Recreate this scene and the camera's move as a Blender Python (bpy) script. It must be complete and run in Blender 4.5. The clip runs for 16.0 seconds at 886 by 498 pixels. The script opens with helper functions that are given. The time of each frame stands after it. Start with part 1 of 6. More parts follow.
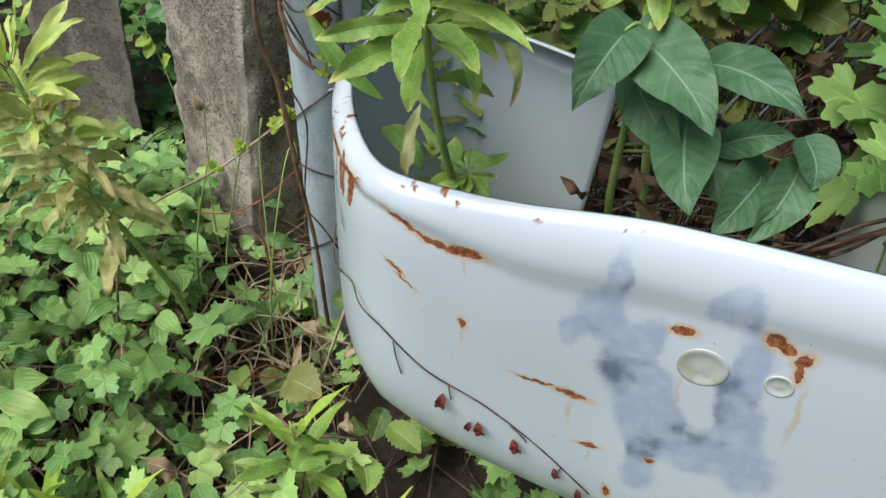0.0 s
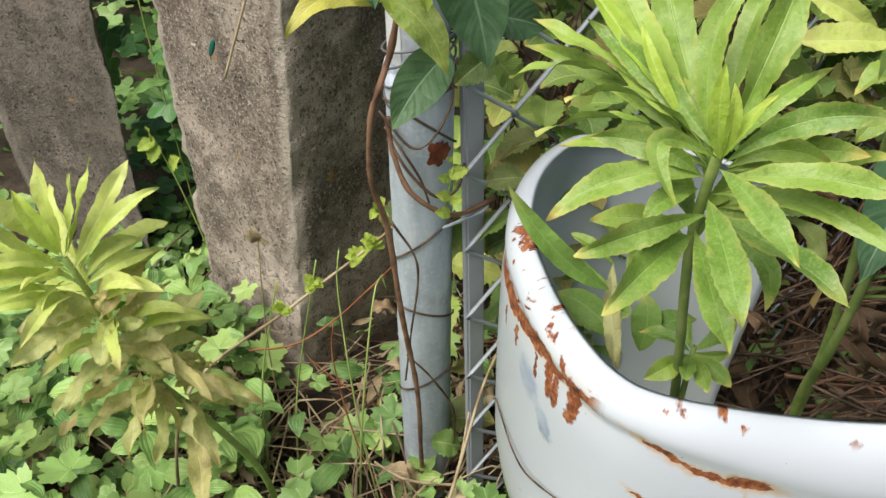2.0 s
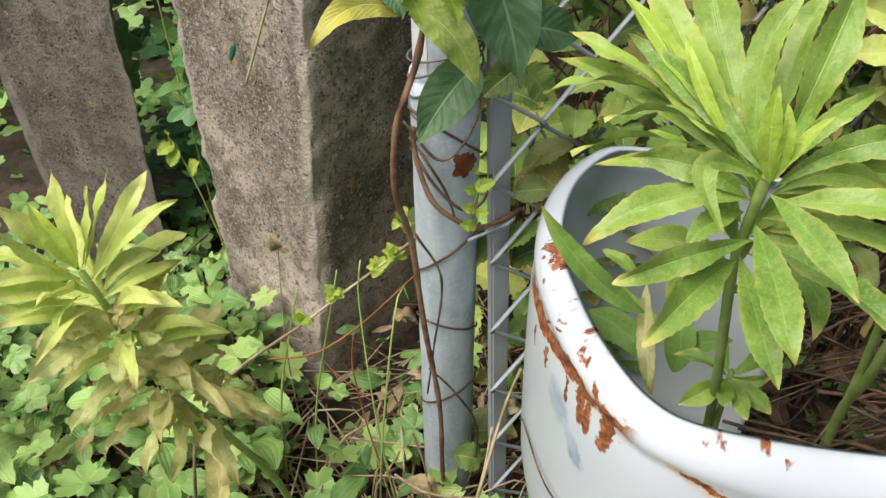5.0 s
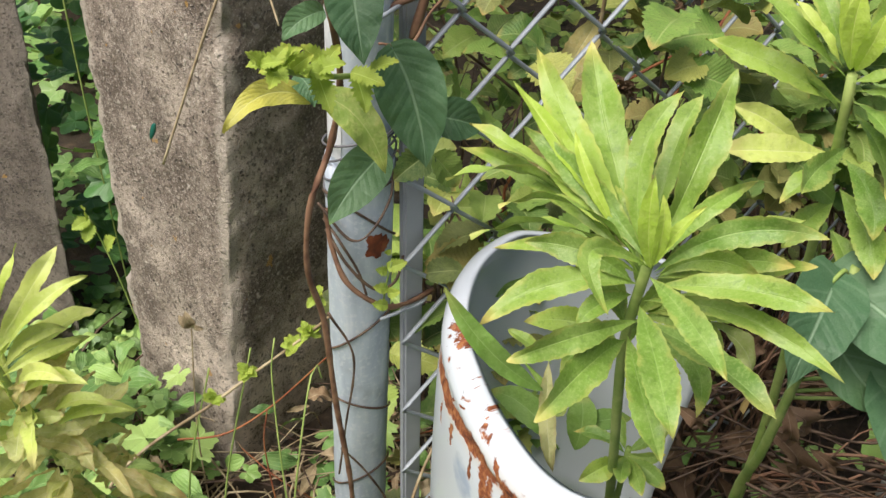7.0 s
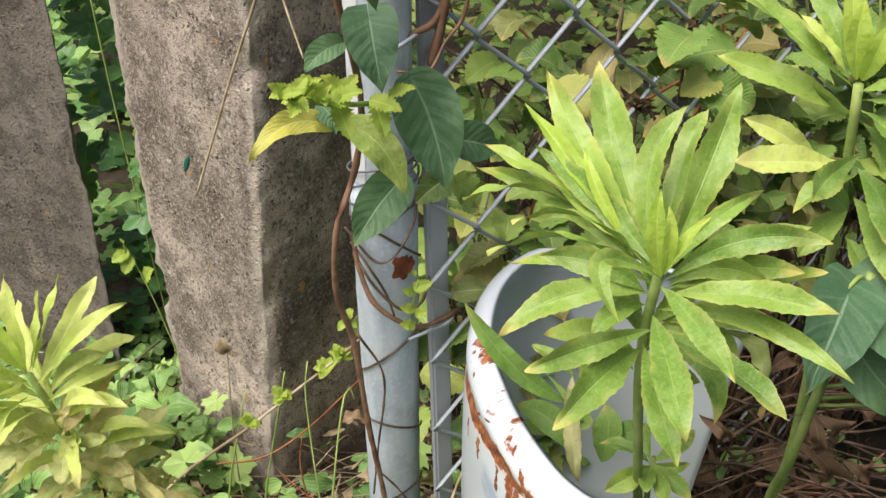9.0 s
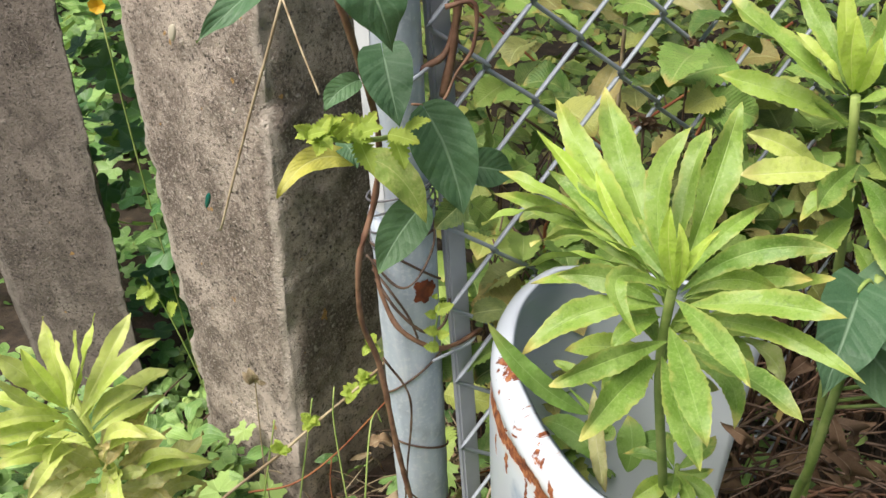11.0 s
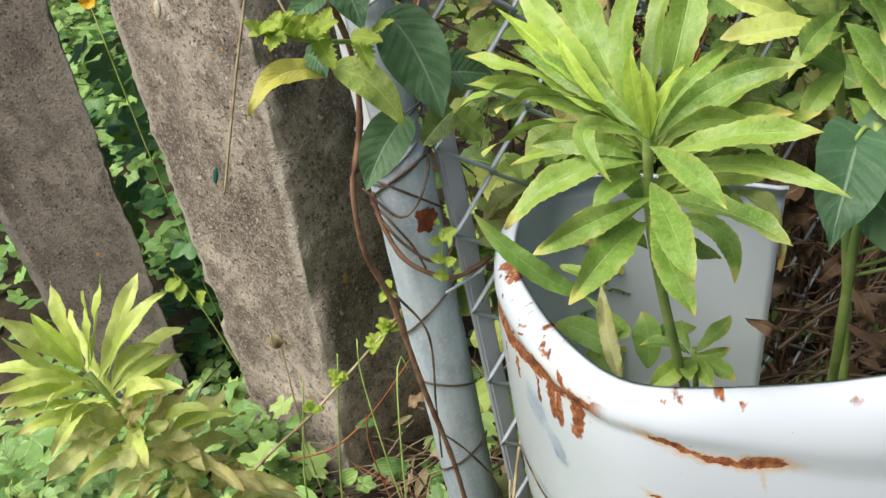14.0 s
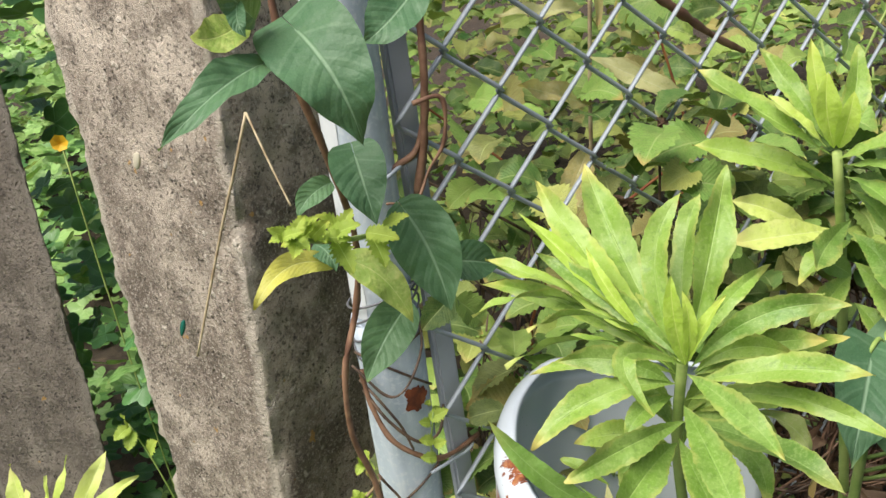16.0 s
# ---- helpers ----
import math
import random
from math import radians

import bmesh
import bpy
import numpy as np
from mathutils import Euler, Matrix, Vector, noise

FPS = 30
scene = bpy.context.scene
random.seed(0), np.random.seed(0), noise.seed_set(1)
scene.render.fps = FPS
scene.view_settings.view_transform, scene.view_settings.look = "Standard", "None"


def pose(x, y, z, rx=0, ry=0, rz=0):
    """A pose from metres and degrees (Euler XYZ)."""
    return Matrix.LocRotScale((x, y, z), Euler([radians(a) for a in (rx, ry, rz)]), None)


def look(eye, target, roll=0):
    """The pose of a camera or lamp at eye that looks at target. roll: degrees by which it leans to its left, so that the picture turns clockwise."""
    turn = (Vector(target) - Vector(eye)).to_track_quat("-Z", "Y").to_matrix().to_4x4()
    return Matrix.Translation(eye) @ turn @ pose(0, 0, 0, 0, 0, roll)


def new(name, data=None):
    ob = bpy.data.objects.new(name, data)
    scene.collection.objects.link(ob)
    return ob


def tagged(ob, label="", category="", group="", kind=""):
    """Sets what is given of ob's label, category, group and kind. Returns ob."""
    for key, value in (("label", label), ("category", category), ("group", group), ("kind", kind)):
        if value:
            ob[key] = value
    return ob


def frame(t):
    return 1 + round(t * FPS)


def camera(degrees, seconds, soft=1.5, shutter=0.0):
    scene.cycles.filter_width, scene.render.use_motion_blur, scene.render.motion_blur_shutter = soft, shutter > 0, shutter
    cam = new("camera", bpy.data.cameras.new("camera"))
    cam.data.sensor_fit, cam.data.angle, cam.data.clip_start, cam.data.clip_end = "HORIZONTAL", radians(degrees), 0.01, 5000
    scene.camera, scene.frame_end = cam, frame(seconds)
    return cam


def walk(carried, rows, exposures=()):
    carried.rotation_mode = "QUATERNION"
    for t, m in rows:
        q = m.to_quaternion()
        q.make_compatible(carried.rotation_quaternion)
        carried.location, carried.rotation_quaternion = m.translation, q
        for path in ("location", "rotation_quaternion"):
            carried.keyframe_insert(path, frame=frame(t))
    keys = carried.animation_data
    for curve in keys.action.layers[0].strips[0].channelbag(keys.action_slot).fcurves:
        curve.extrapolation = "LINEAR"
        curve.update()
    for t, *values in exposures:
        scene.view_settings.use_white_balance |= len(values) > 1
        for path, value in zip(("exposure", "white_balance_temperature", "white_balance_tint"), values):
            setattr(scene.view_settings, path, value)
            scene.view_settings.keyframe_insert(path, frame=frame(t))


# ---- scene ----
import itertools

cam = camera(54.5, 16.0)
PATH = [
    (0, (-0.001, 0.14, 0.805), (0.001, 1.674, -0.479), 0.7),
    (0.5, (-0.092, 0.285, 0.815), (-0.019, 1.845, -0.435), -0.9),
    (1, (-0.126, 0.305, 0.823), (0.009, 1.855, -0.434), -1.5),
    (1.5, (-0.139, 0.309, 0.812), (0.004, 1.852, -0.453), -2.0),
    (2, (-0.144, 0.312, 0.814), (-0.004, 1.846, -0.461), -2.1),
    (2.5, (-0.144, 0.315, 0.815), (-0.024, 1.842, -0.47), -2.3),
    (3, (-0.148, 0.317, 0.809), (-0.051, 1.836, -0.489), -2.7),
    (5.5, (-0.146, 0.333, 0.812), (-0.045, 1.884, -0.446), -2.7),
    (6, (-0.143, 0.328, 0.812), (-0.006, 1.904, -0.411), -1.5),
    (6.5, (-0.153, 0.322, 0.825), (0.059, 1.924, -0.353), 0.5),
    (7, (-0.139, 0.319, 0.82), (0.145, 1.944, -0.309), 1.8),
    (7.5, (-0.129, 0.321, 0.818), (0.169, 1.956, -0.294), 1.3),
    (8, (-0.128, 0.312, 0.823), (0.147, 1.956, -0.283), 0.1),
    (8.5, (-0.134, 0.311, 0.824), (0.103, 1.966, -0.273), -0.9),
    (9, (-0.134, 0.304, 0.825), (0.074, 1.974, -0.255), -1.4),
    (11.3, (-0.14, 0.29, 0.837), (0.042, 1.99, -0.199), -5.8),
    (11.5, (-0.131, 0.29, 0.818), (0.049, 1.991, -0.218), -6.8),
    (12, (-0.116, 0.278, 0.798), (0.052, 1.976, -0.246), -9.4),
    (12.5, (-0.112, 0.27, 0.793), (0.042, 1.966, -0.256), -11.4),
    (13, (-0.113, 0.261, 0.792), (0.012, 1.955, -0.263), -13.0),
    (13.5, (-0.118, 0.26, 0.788), (-0.025, 1.96, -0.261), -13.7),
    (14, (-0.12, 0.266, 0.787), (-0.037, 1.98, -0.24), -13.2),
    (14.5, (-0.125, 0.277, 0.791), (-0.038, 2.014, -0.196), -12.4),
    (15, (-0.141, 0.289, 0.808), (-0.015, 2.052, -0.128), -11.1),
    (15.5, (-0.143, 0.296, 0.81), (0.055, 2.086, -0.06), -9.4),
    (16, (-0.143, 0.305, 0.82), (0.137, 2.111, 0.007), -8.7),
]
walk(cam, [(t, look(eye, target, roll)) for t, eye, target, roll in PATH], [(0.0, 0.20, 5950, 6), (0.5, 0.27, 6250, 5), (1.2, 0.38, 6500, 9), (3.0, 0.44, 6500, 10), (7.0, 0.52, 6550, 12), (9.0, 0.58, 6550, 13), (12.5, 0.62, 6450, 11), (14.5, 0.47, 6450, 9), (16.0, 0.68, 6450, 9)])


# ---- world and light ----
world = bpy.data.worlds.new("sky")
scene.world = world
world.use_nodes = True
wn = world.node_tree
sky = wn.nodes.new("ShaderNodeTexSky")
sky.sky_type, sky.sun_disc = "NISHITA", False
sky.sun_elevation, sky.sun_rotation = radians(61), radians(236)
sky.air_density, sky.dust_density = 1.0, 3.0
wn.links.new(sky.outputs[0], wn.nodes["Background"].inputs[0])
wn.nodes["Background"].inputs[1].default_value = 0.050
sun = new("sun", bpy.data.lights.new("sun", "SUN"))
sun.data.energy, sun.data.angle, sun.data.color = 3.75, radians(46), (1.0, 0.95, 0.88)
sun.matrix_world = look((-0.92, -0.62, 2.0), (0, 0, 0))


# ---- materials ----
def material(name):
    m = bpy.data.materials.new(name)
    m.use_nodes = True
    return m, m.node_tree.nodes, m.node_tree.links, m.node_tree.nodes["Principled BSDF"]


class Net:
    """Small helper to chain shader nodes."""

    def __init__(self, name):
        self.m, self.n, self.l, self.b = material(name)

    def put(self, socket, v):
        if isinstance(v, bpy.types.NodeSocket):
            self.l.new(v, socket)
        elif isinstance(v, tuple) and len(v) == 3 and len(socket.default_value) == 4:
            socket.default_value = (*v, 1)
        else:
            socket.default_value = v

    def math(self, op, a, b=0.0, c=0.0, clamp=False):
        d = self.n.new("ShaderNodeMath")
        d.operation, d.use_clamp = op, clamp
        for s, v in zip(d.inputs, (a, b, c)):
            self.put(s, v)
        return d.outputs[0]

    def noise(self, scale, detail=4.0, vec=None, rough=0.55, out=0):
        d = self.n.new("ShaderNodeTexNoise")
        d.inputs["Scale"].default_value, d.inputs["Detail"].default_value = scale, detail
        d.inputs["Roughness"].default_value = rough
        self.l.new(vec if vec is not None else self.coord("Object"), d.inputs["Vector"])
        return d.outputs[out]

    def coord(self, which):
        d = self.n.new("ShaderNodeTexCoord")
        return d.outputs[which]

    def mix(self, f, a, b, mode="MIX"):
        d = self.n.new("ShaderNodeMix")
        d.data_type, d.blend_type = "RGBA", mode
        self.put(d.inputs[0], f), self.put(d.inputs[6], a), self.put(d.inputs[7], b)
        return d.outputs[2]

    def ramp(self, f, stops):
        d = self.n.new("ShaderNodeValToRGB")
        e = d.color_ramp.elements
        while len(e) < len(stops):
            e.new(0.5)
        for k, (p, c) in zip(e, stops):
            k.position, k.color = p, (*(c if isinstance(c, tuple) else (c, c, c)), 1)
        self.l.new(f, d.inputs[0])
        return d.outputs[0]

    def step(self, f, lo, hi):
        d = self.n.new("ShaderNodeMapRange")
        d.interpolation_type = "SMOOTHSTEP"
        self.l.new(f, d.inputs[0])
        d.inputs[1].default_value, d.inputs[2].default_value = lo, hi
        return d.outputs[0]

    def bump(self, h, strength=0.3, dist=0.002):
        d = self.n.new("ShaderNodeBump")
        d.inputs["Strength"].default_value, d.inputs["Distance"].default_value = strength, dist
        self.l.new(h, d.inputs["Height"])
        self.l.new(d.outputs[0], self.b.inputs["Normal"])
        return d.outputs[0]

    def chance(self):
        a = self.n.new("ShaderNodeObjectInfo").outputs["Random"]
        b = self.n.new("ShaderNodeNewGeometry").outputs["Random Per Island"]
        return self.math("FRACT", self.math("ADD", a, b))

    def done(self, color=None, rough=None, metal=None):
        if color is not None:
            self.put(self.b.inputs["Base Color"], color)
        if rough is not None:
            self.put(self.b.inputs["Roughness"], rough)
        if metal is not None:
            self.put(self.b.inputs["Metallic"], metal)
        return self.m


def leaf_material(name, shades, speck, tip, veins=9.0, rough=0.42, palmate=False, tip_from=0.72, glow=0.3, speckle=0.5, ribbing=0.25, vein_mix=0.4, leafy=True, mottle=95.0, rim=0.0):
    k = Net(name)
    uv = k.coord("UV")
    sep = k.n.new("ShaderNodeSeparateXYZ")
    k.l.new(uv, sep.inputs[0])
    u, v = sep.outputs[0], sep.outputs[1]
    side = k.math("ABSOLUTE", k.math("SUBTRACT", u, 0.5))
    r = k.chance()
    col = k.ramp(r, [(i / (len(shades) - 1), c) for i, c in enumerate(shades)])
    obj = k.coord("Object")
    blotch = k.step(k.noise(5.0, 5.0, obj), 0.35, 0.7)
    col = k.mix(k.math("MULTIPLY", blotch, 0.28), col, speck)
    fine = k.step(k.noise(mottle, 5.0, obj, 0.68), 0.47, 0.66)
    col = k.mix(k.math("MULTIPLY", fine, speckle), col, speck)
    deep = k.step(k.noise(mottle * 0.45, 5.0, obj, 0.7), 0.52, 0.66)
    col = k.mix(k.math("MULTIPLY", deep, speckle), col, tuple(0.62 * c for c in shades[0]))
    if palmate:
        vein = k.math("ABSOLUTE", k.math("SINE", k.math("MULTIPLY", u, veins * 3.1416)))
        lines = k.step(vein, 0.16, 0.0)
        height = vein
    else:
        rib = k.step(side, 0.035, 0.008)
        wave = k.math("SINE", k.math("MULTIPLY", k.math("SUBTRACT", v, k.math("MULTIPLY", side, 0.55)), veins * 6.2832))
        lat = k.math("MULTIPLY", k.step(wave, 0.90, 1.0), 0.45 * ribbing)
        lines = k.math("MAXIMUM", rib, lat)
        height = k.math("SUBTRACT", k.math("MULTIPLY", k.math("ABSOLUTE", wave), ribbing), k.math("MULTIPLY", rib, 1.5))
    col = k.mix(k.math("MULTIPLY", lines, vein_mix), col, tuple(min(1, c * 1.5 + 0.10) for c in speck))
    edge = k.math("ADD", v, k.math("MULTIPLY", k.math("SUBTRACT", k.noise(3.0, 4.0, obj), 0.5), 0.6))
    worn = k.math("MULTIPLY", k.step(edge, tip_from, 1.08), k.math("ADD", 0.25, r))
    col = k.mix(k.math("MINIMUM", worn, 1.0), col, tip)
    if rim:
        browned = k.step(k.math("ADD", side, k.math("MULTIPLY", k.math("SUBTRACT", k.noise(7.0, 4.0, obj), 0.5), 0.8)), 0.36, 0.52)
        col = k.mix(k.math("MULTIPLY", browned, rim), col, tip)
    k.done(col, rough)
    k.b.inputs["Specular IOR Level"].default_value = 0.36
    nrm = k.bump(k.math("ADD", height, k.noise(22.0, 3.0, obj)), 0.35, 0.0012)
    tr = k.n.new("ShaderNodeBsdfTranslucent")
    k.l.new(k.mix(0.35, col, (0.55, 0.70, 0.06)) if leafy else col, tr.inputs[0])
    k.l.new(nrm, tr.inputs["Normal"])
    mx = k.n.new("ShaderNodeMixShader")
    mx.inputs[0].default_value = glow
    k.l.new(k.b.outputs[0], mx.inputs[1]), k.l.new(tr.outputs[0], mx.inputs[2])
    k.l.new(mx.outputs[0], k.n["Material Output"].inputs[0])
    return k.m


M_GOLD = leaf_material("goldenrod_leaf", [(0.11, 0.22, 0.035), (0.25, 0.39, 0.055), (0.14, 0.28, 0.04), (0.30, 0.44, 0.065), (0.12, 0.25, 0.04)], (0.41, 0.52, 0.18), (0.62, 0.54, 0.16), 11, glow=0.14, speckle=0.36, vein_mix=0.12, ribbing=0.03, mottle=48.0, rim=0.25, tip_from=0.80)
M_YOUNG = leaf_material("young_leaf", [(0.40, 0.58, 0.07), (0.50, 0.66, 0.10)], (0.60, 0.70, 0.22), (0.64, 0.68, 0.14), 9, glow=0.32, vein_mix=0.25, ribbing=0.02, mottle=34.0, speckle=0.3)
M_PALE = leaf_material("pale_goldenrod_leaf", [(0.52, 0.66, 0.12), (0.66, 0.74, 0.20), (0.56, 0.69, 0.14)], (0.74, 0.78, 0.36), (0.62, 0.58, 0.22), 10, glow=0.3, vein_mix=0.25, ribbing=0.04, mottle=30.0, speckle=0.35, rim=0.2)
M_DEEP = leaf_material("deep_green_leaf", [(0.13, 0.26, 0.05), (0.18, 0.32, 0.06)], (0.30, 0.42, 0.14), (0.42, 0.42, 0.12), 9, 0.5, glow=0.2, vein_mix=0.2, ribbing=0.05, mottle=40.0, speckle=0.3)
M_LIME = leaf_material("spotted_lime_leaf", [(0.28, 0.42, 0.09), (0.36, 0.50, 0.10)], (0.60, 0.62, 0.22), (0.62, 0.60, 0.16), 5, 0.5, glow=0.3, vein_mix=0.25, ribbing=0.2, mottle=14.0, speckle=0.55, rim=0.3)
M_WILT = leaf_material("wilted_leaf", [(0.54, 0.61, 0.19), (0.70, 0.66, 0.32), (0.60, 0.62, 0.23), (0.66, 0.52, 0.22), (0.50, 0.60, 0.18)], (0.76, 0.72, 0.44), (0.46, 0.31, 0.13), 9, tip_from=0.82, glow=0.4, vein_mix=0.2, speckle=0.4, mottle=30.0, rim=0.4)
M_BROAD = leaf_material("broad_leaf", [(0.060, 0.145, 0.068), (0.080, 0.175, 0.080), (0.110, 0.215, 0.095)], (0.16, 0.26, 0.14), (0.20, 0.30, 0.10), 4, 0.5, tip_from=0.93, glow=0.16, speckle=0.25, ribbing=0.55, vein_mix=0.5, mottle=60.0)
M_YELLOW = leaf_material("yellow_leaf", [(0.62, 0.60, 0.07), (0.66, 0.62, 0.12)], (0.66, 0.64, 0.26), (0.66, 0.54, 0.06), 6, tip_from=0.8)
M_COVER = leaf_material("ground_leaf", [(0.04, 0.115, 0.03), (0.18, 0.36, 0.09), (0.34, 0.54, 0.14), (0.07, 0.19, 0.045), (0.48, 0.63, 0.19), (0.24, 0.44, 0.12), (0.045, 0.13, 0.035)], (0.34, 0.46, 0.16), (0.42, 0.46, 0.12), 5, palmate=True, tip_from=0.9, speckle=0.28, glow=0.10)
M_BRAMBLE = leaf_material("bramble_leaf", [(0.025, 0.080, 0.020), (0.146, 0.305, 0.055), (0.342, 0.464, 0.098), (0.050, 0.150, 0.030), (0.512, 0.525, 0.134), (0.220, 0.403, 0.079), (0.030, 0.090, 0.025), (0.439, 0.342, 0.122), (0.040, 0.120, 0.030), (0.293, 0.488, 0.098), (0.020, 0.070, 0.020)], (0.36, 0.41, 0.13), (0.54, 0.40, 0.12), 7, 0.5, tip_from=0.82, ribbing=0.5, glow=0.14, vein_mix=0.3)
# Lighter greens than M_COVER: sun on the far weeds is put into the colour.
M_BRIGHTENED_WEED = leaf_material("brightened_weed_leaf", [(0.12, 0.28, 0.07), (0.22, 0.42, 0.11), (0.32, 0.50, 0.14), (0.16, 0.34, 0.08), (0.42, 0.52, 0.16)], (0.40, 0.52, 0.20), (0.42, 0.46, 0.14), 5, palmate=True, tip_from=0.9, speckle=0.3, glow=0.2)
M_IVY = leaf_material("ivy_leaf", [(0.06, 0.18, 0.05), (0.11, 0.28, 0.07), (0.22, 0.42, 0.10)], (0.20, 0.36, 0.14), (0.26, 0.38, 0.09), 5, 0.34, palmate=True, tip_from=1.0, speckle=0.25, glow=0.14)
M_NETTLE = leaf_material("nettle_leaf", [(0.36, 0.50, 0.07), (0.48, 0.60, 0.09)], (0.5, 0.6, 0.15), (0.56, 0.6, 0.1), 8, 0.5, glow=0.35)
M_DEAD = leaf_material("dead_leaf", [(0.10, 0.055, 0.03), (0.18, 0.11, 0.06), (0.14, 0.09, 0.06)], (0.22, 0.15, 0.09), (0.09, 0.05, 0.03), 7, 0.75, glow=0.1, leafy=False)


M_HUSK = leaf_material("beige_husk", [(0.30, 0.20, 0.11), (0.48, 0.38, 0.22), (0.22, 0.13, 0.07), (0.55, 0.46, 0.30)], (0.45, 0.36, 0.22), (0.25, 0.15, 0.08), 7, 0.8, glow=0.1, leafy=False)


def stem_material(name, a, b, scale=60.0):
    k = Net(name)
    f = k.noise(scale, 4.0)
    col = k.mix(k.step(f, 0.35, 0.65), a, b)
    k.bump(f, 0.4, 0.001)
    return k.done(col, 0.65)


M_STEM = stem_material("green_stem", (0.22, 0.33, 0.07), (0.36, 0.45, 0.13))
M_BARK = stem_material("brown_vine_bark", (0.13, 0.06, 0.035), (0.27, 0.15, 0.09))
M_STRAW = stem_material("dry_straw", (0.28, 0.20, 0.11), (0.50, 0.41, 0.26))
M_TWIG = stem_material("dead_twig", (0.045, 0.026, 0.018), (0.15, 0.095, 0.06))
M_CANE = stem_material("dry_cane", (0.06, 0.032, 0.02), (0.24, 0.14, 0.085))
M_RED = stem_material("reddish_stem", (0.25, 0.07, 0.03), (0.35, 0.14, 0.05))


def concrete(name, darken):
    k = Net(name)
    o = k.coord("Object")

    def cells(scale, what):
        d = k.n.new("ShaderNodeTexVoronoi")
        d.inputs["Scale"].default_value = scale
        warp = k.n.new("ShaderNodeVectorMath")
        warp.operation = "MULTIPLY_ADD"
        k.l.new(k.noise(scale * 1.3, 3.0, o, 0.6, 1), warp.inputs[0])
        warp.inputs[1].default_value = (0.7 / scale,) * 3
        k.l.new(o, warp.inputs[2])
        k.l.new(warp.outputs[0], d.inputs["Vector"])
        return d.outputs[what]

    big, mid, fine = k.noise(6.0, 8.0, o, 0.66), k.noise(30.0, 7.0, o, 0.7), k.noise(330.0, 4.0, o, 0.75)
    col = k.ramp(big, [(0.38, (0.17, 0.133, 0.103)), (0.48, (0.43, 0.355, 0.286)), (0.60, (0.70, 0.595, 0.49))])
    col = k.mix(k.math("MULTIPLY", k.step(mid, 0.47, 0.60), 0.65), col, (0.15, 0.116, 0.088))
    streak = k.n.new("ShaderNodeMapping")
    streak.inputs["Scale"].default_value = (1, 1, 0.22)
    k.l.new(o, streak.inputs[0])
    col = k.mix(k.math("MULTIPLY", k.step(k.noise(24.0, 6.0, streak.outputs[0], 0.65), 0.5, 0.7), 0.4), col, (0.12, 0.095, 0.075))
    # sand grains, pale stones and dark pits
    col = k.mix(k.math("MULTIPLY", k.step(fine, 0.52, 0.62), 0.75), col, (0.58, 0.51, 0.43))
    col = k.mix(k.math("MULTIPLY", k.step(k.noise(210.0, 4.0, o, 0.75), 0.54, 0.62), 0.85), col, (0.10, 0.082, 0.066))
    stones = k.math("MULTIPLY", k.step(cells(75.0, "Distance"), 0.26, 0.14), k.step(k.noise(19.0, 2.0, o), 0.50, 0.62))
    col = k.mix(k.math("MULTIPLY", stones, 0.7), col, (0.66, 0.59, 0.50))
    pits = k.math("MULTIPLY", k.step(cells(120.0, "Distance"), 0.24, 0.12), k.step(k.noise(15.0, 3.0, o), 0.44, 0.58))
    col = k.mix(k.math("MULTIPLY", pits, 0.85), col, (0.055, 0.044, 0.036))
    edge = k.n.new("ShaderNodeSeparateXYZ")
    k.l.new(k.coord("UV"), edge.inputs[0])
    worn = k.step(k.math("ADD", edge.outputs[0], k.math("MULTIPLY", k.math("SUBTRACT", mid, 0.5), 2.0)), 0.40, 0.75)
    col = k.mix(k.math("MULTIPLY", worn, 0.65), col, (0.60, 0.53, 0.44))
    # blends the whole surface evenly towards near-black
    col = k.mix(darken, col, (0.05, 0.042, 0.036))
    lichen = k.math("MULTIPLY", k.step(k.noise(46.0, 2.0, o), 0.715, 0.74), 0.8)
    col = k.mix(lichen, col, (0.48, 0.27, 0.07))
    height = k.math("ADD", k.math("MULTIPLY", mid, 1.2), k.math("MULTIPLY", fine, 0.8))
    k.bump(k.math("SUBTRACT", k.math("ADD", height, k.math("MULTIPLY", stones, 0.4)), k.math("MULTIPLY", pits, 1.0)), 0.9, 0.005)
    return k.done(col, 0.92)


M_CONC = concrete("weathered_concrete", 0.0)
# same concrete, 60 percent of the way to near-black
M_DARK_CONC = concrete("darkened_concrete", 0.60)


def galvanised():
    k = Net("galvanised_steel")
    o = k.coord("Object")
    d = k.n.new("ShaderNodeMapping")
    d.inputs["Scale"].default_value = (1, 1, 0.12)
    k.l.new(o, d.inputs[0])
    streak = k.noise(90.0, 4.0, d.outputs[0])
    col = k.ramp(streak, [(0.3, (0.42, 0.49, 0.57)), (0.6, (0.58, 0.65, 0.73)), (0.75, (0.72, 0.76, 0.81))])
    col = k.mix(k.math("MULTIPLY", k.step(k.noise(30.0, 4.0, o), 0.5, 0.75), 0.4), col, (0.25, 0.26, 0.28))
    col = k.mix(k.math("MULTIPLY", k.step(k.noise(260.0, 3.0, o), 0.52, 0.66), 0.45), col, (0.74, 0.77, 0.80))
    k.bump(streak, 0.25, 0.001)
    return k.done(col, 0.55, 0.08)


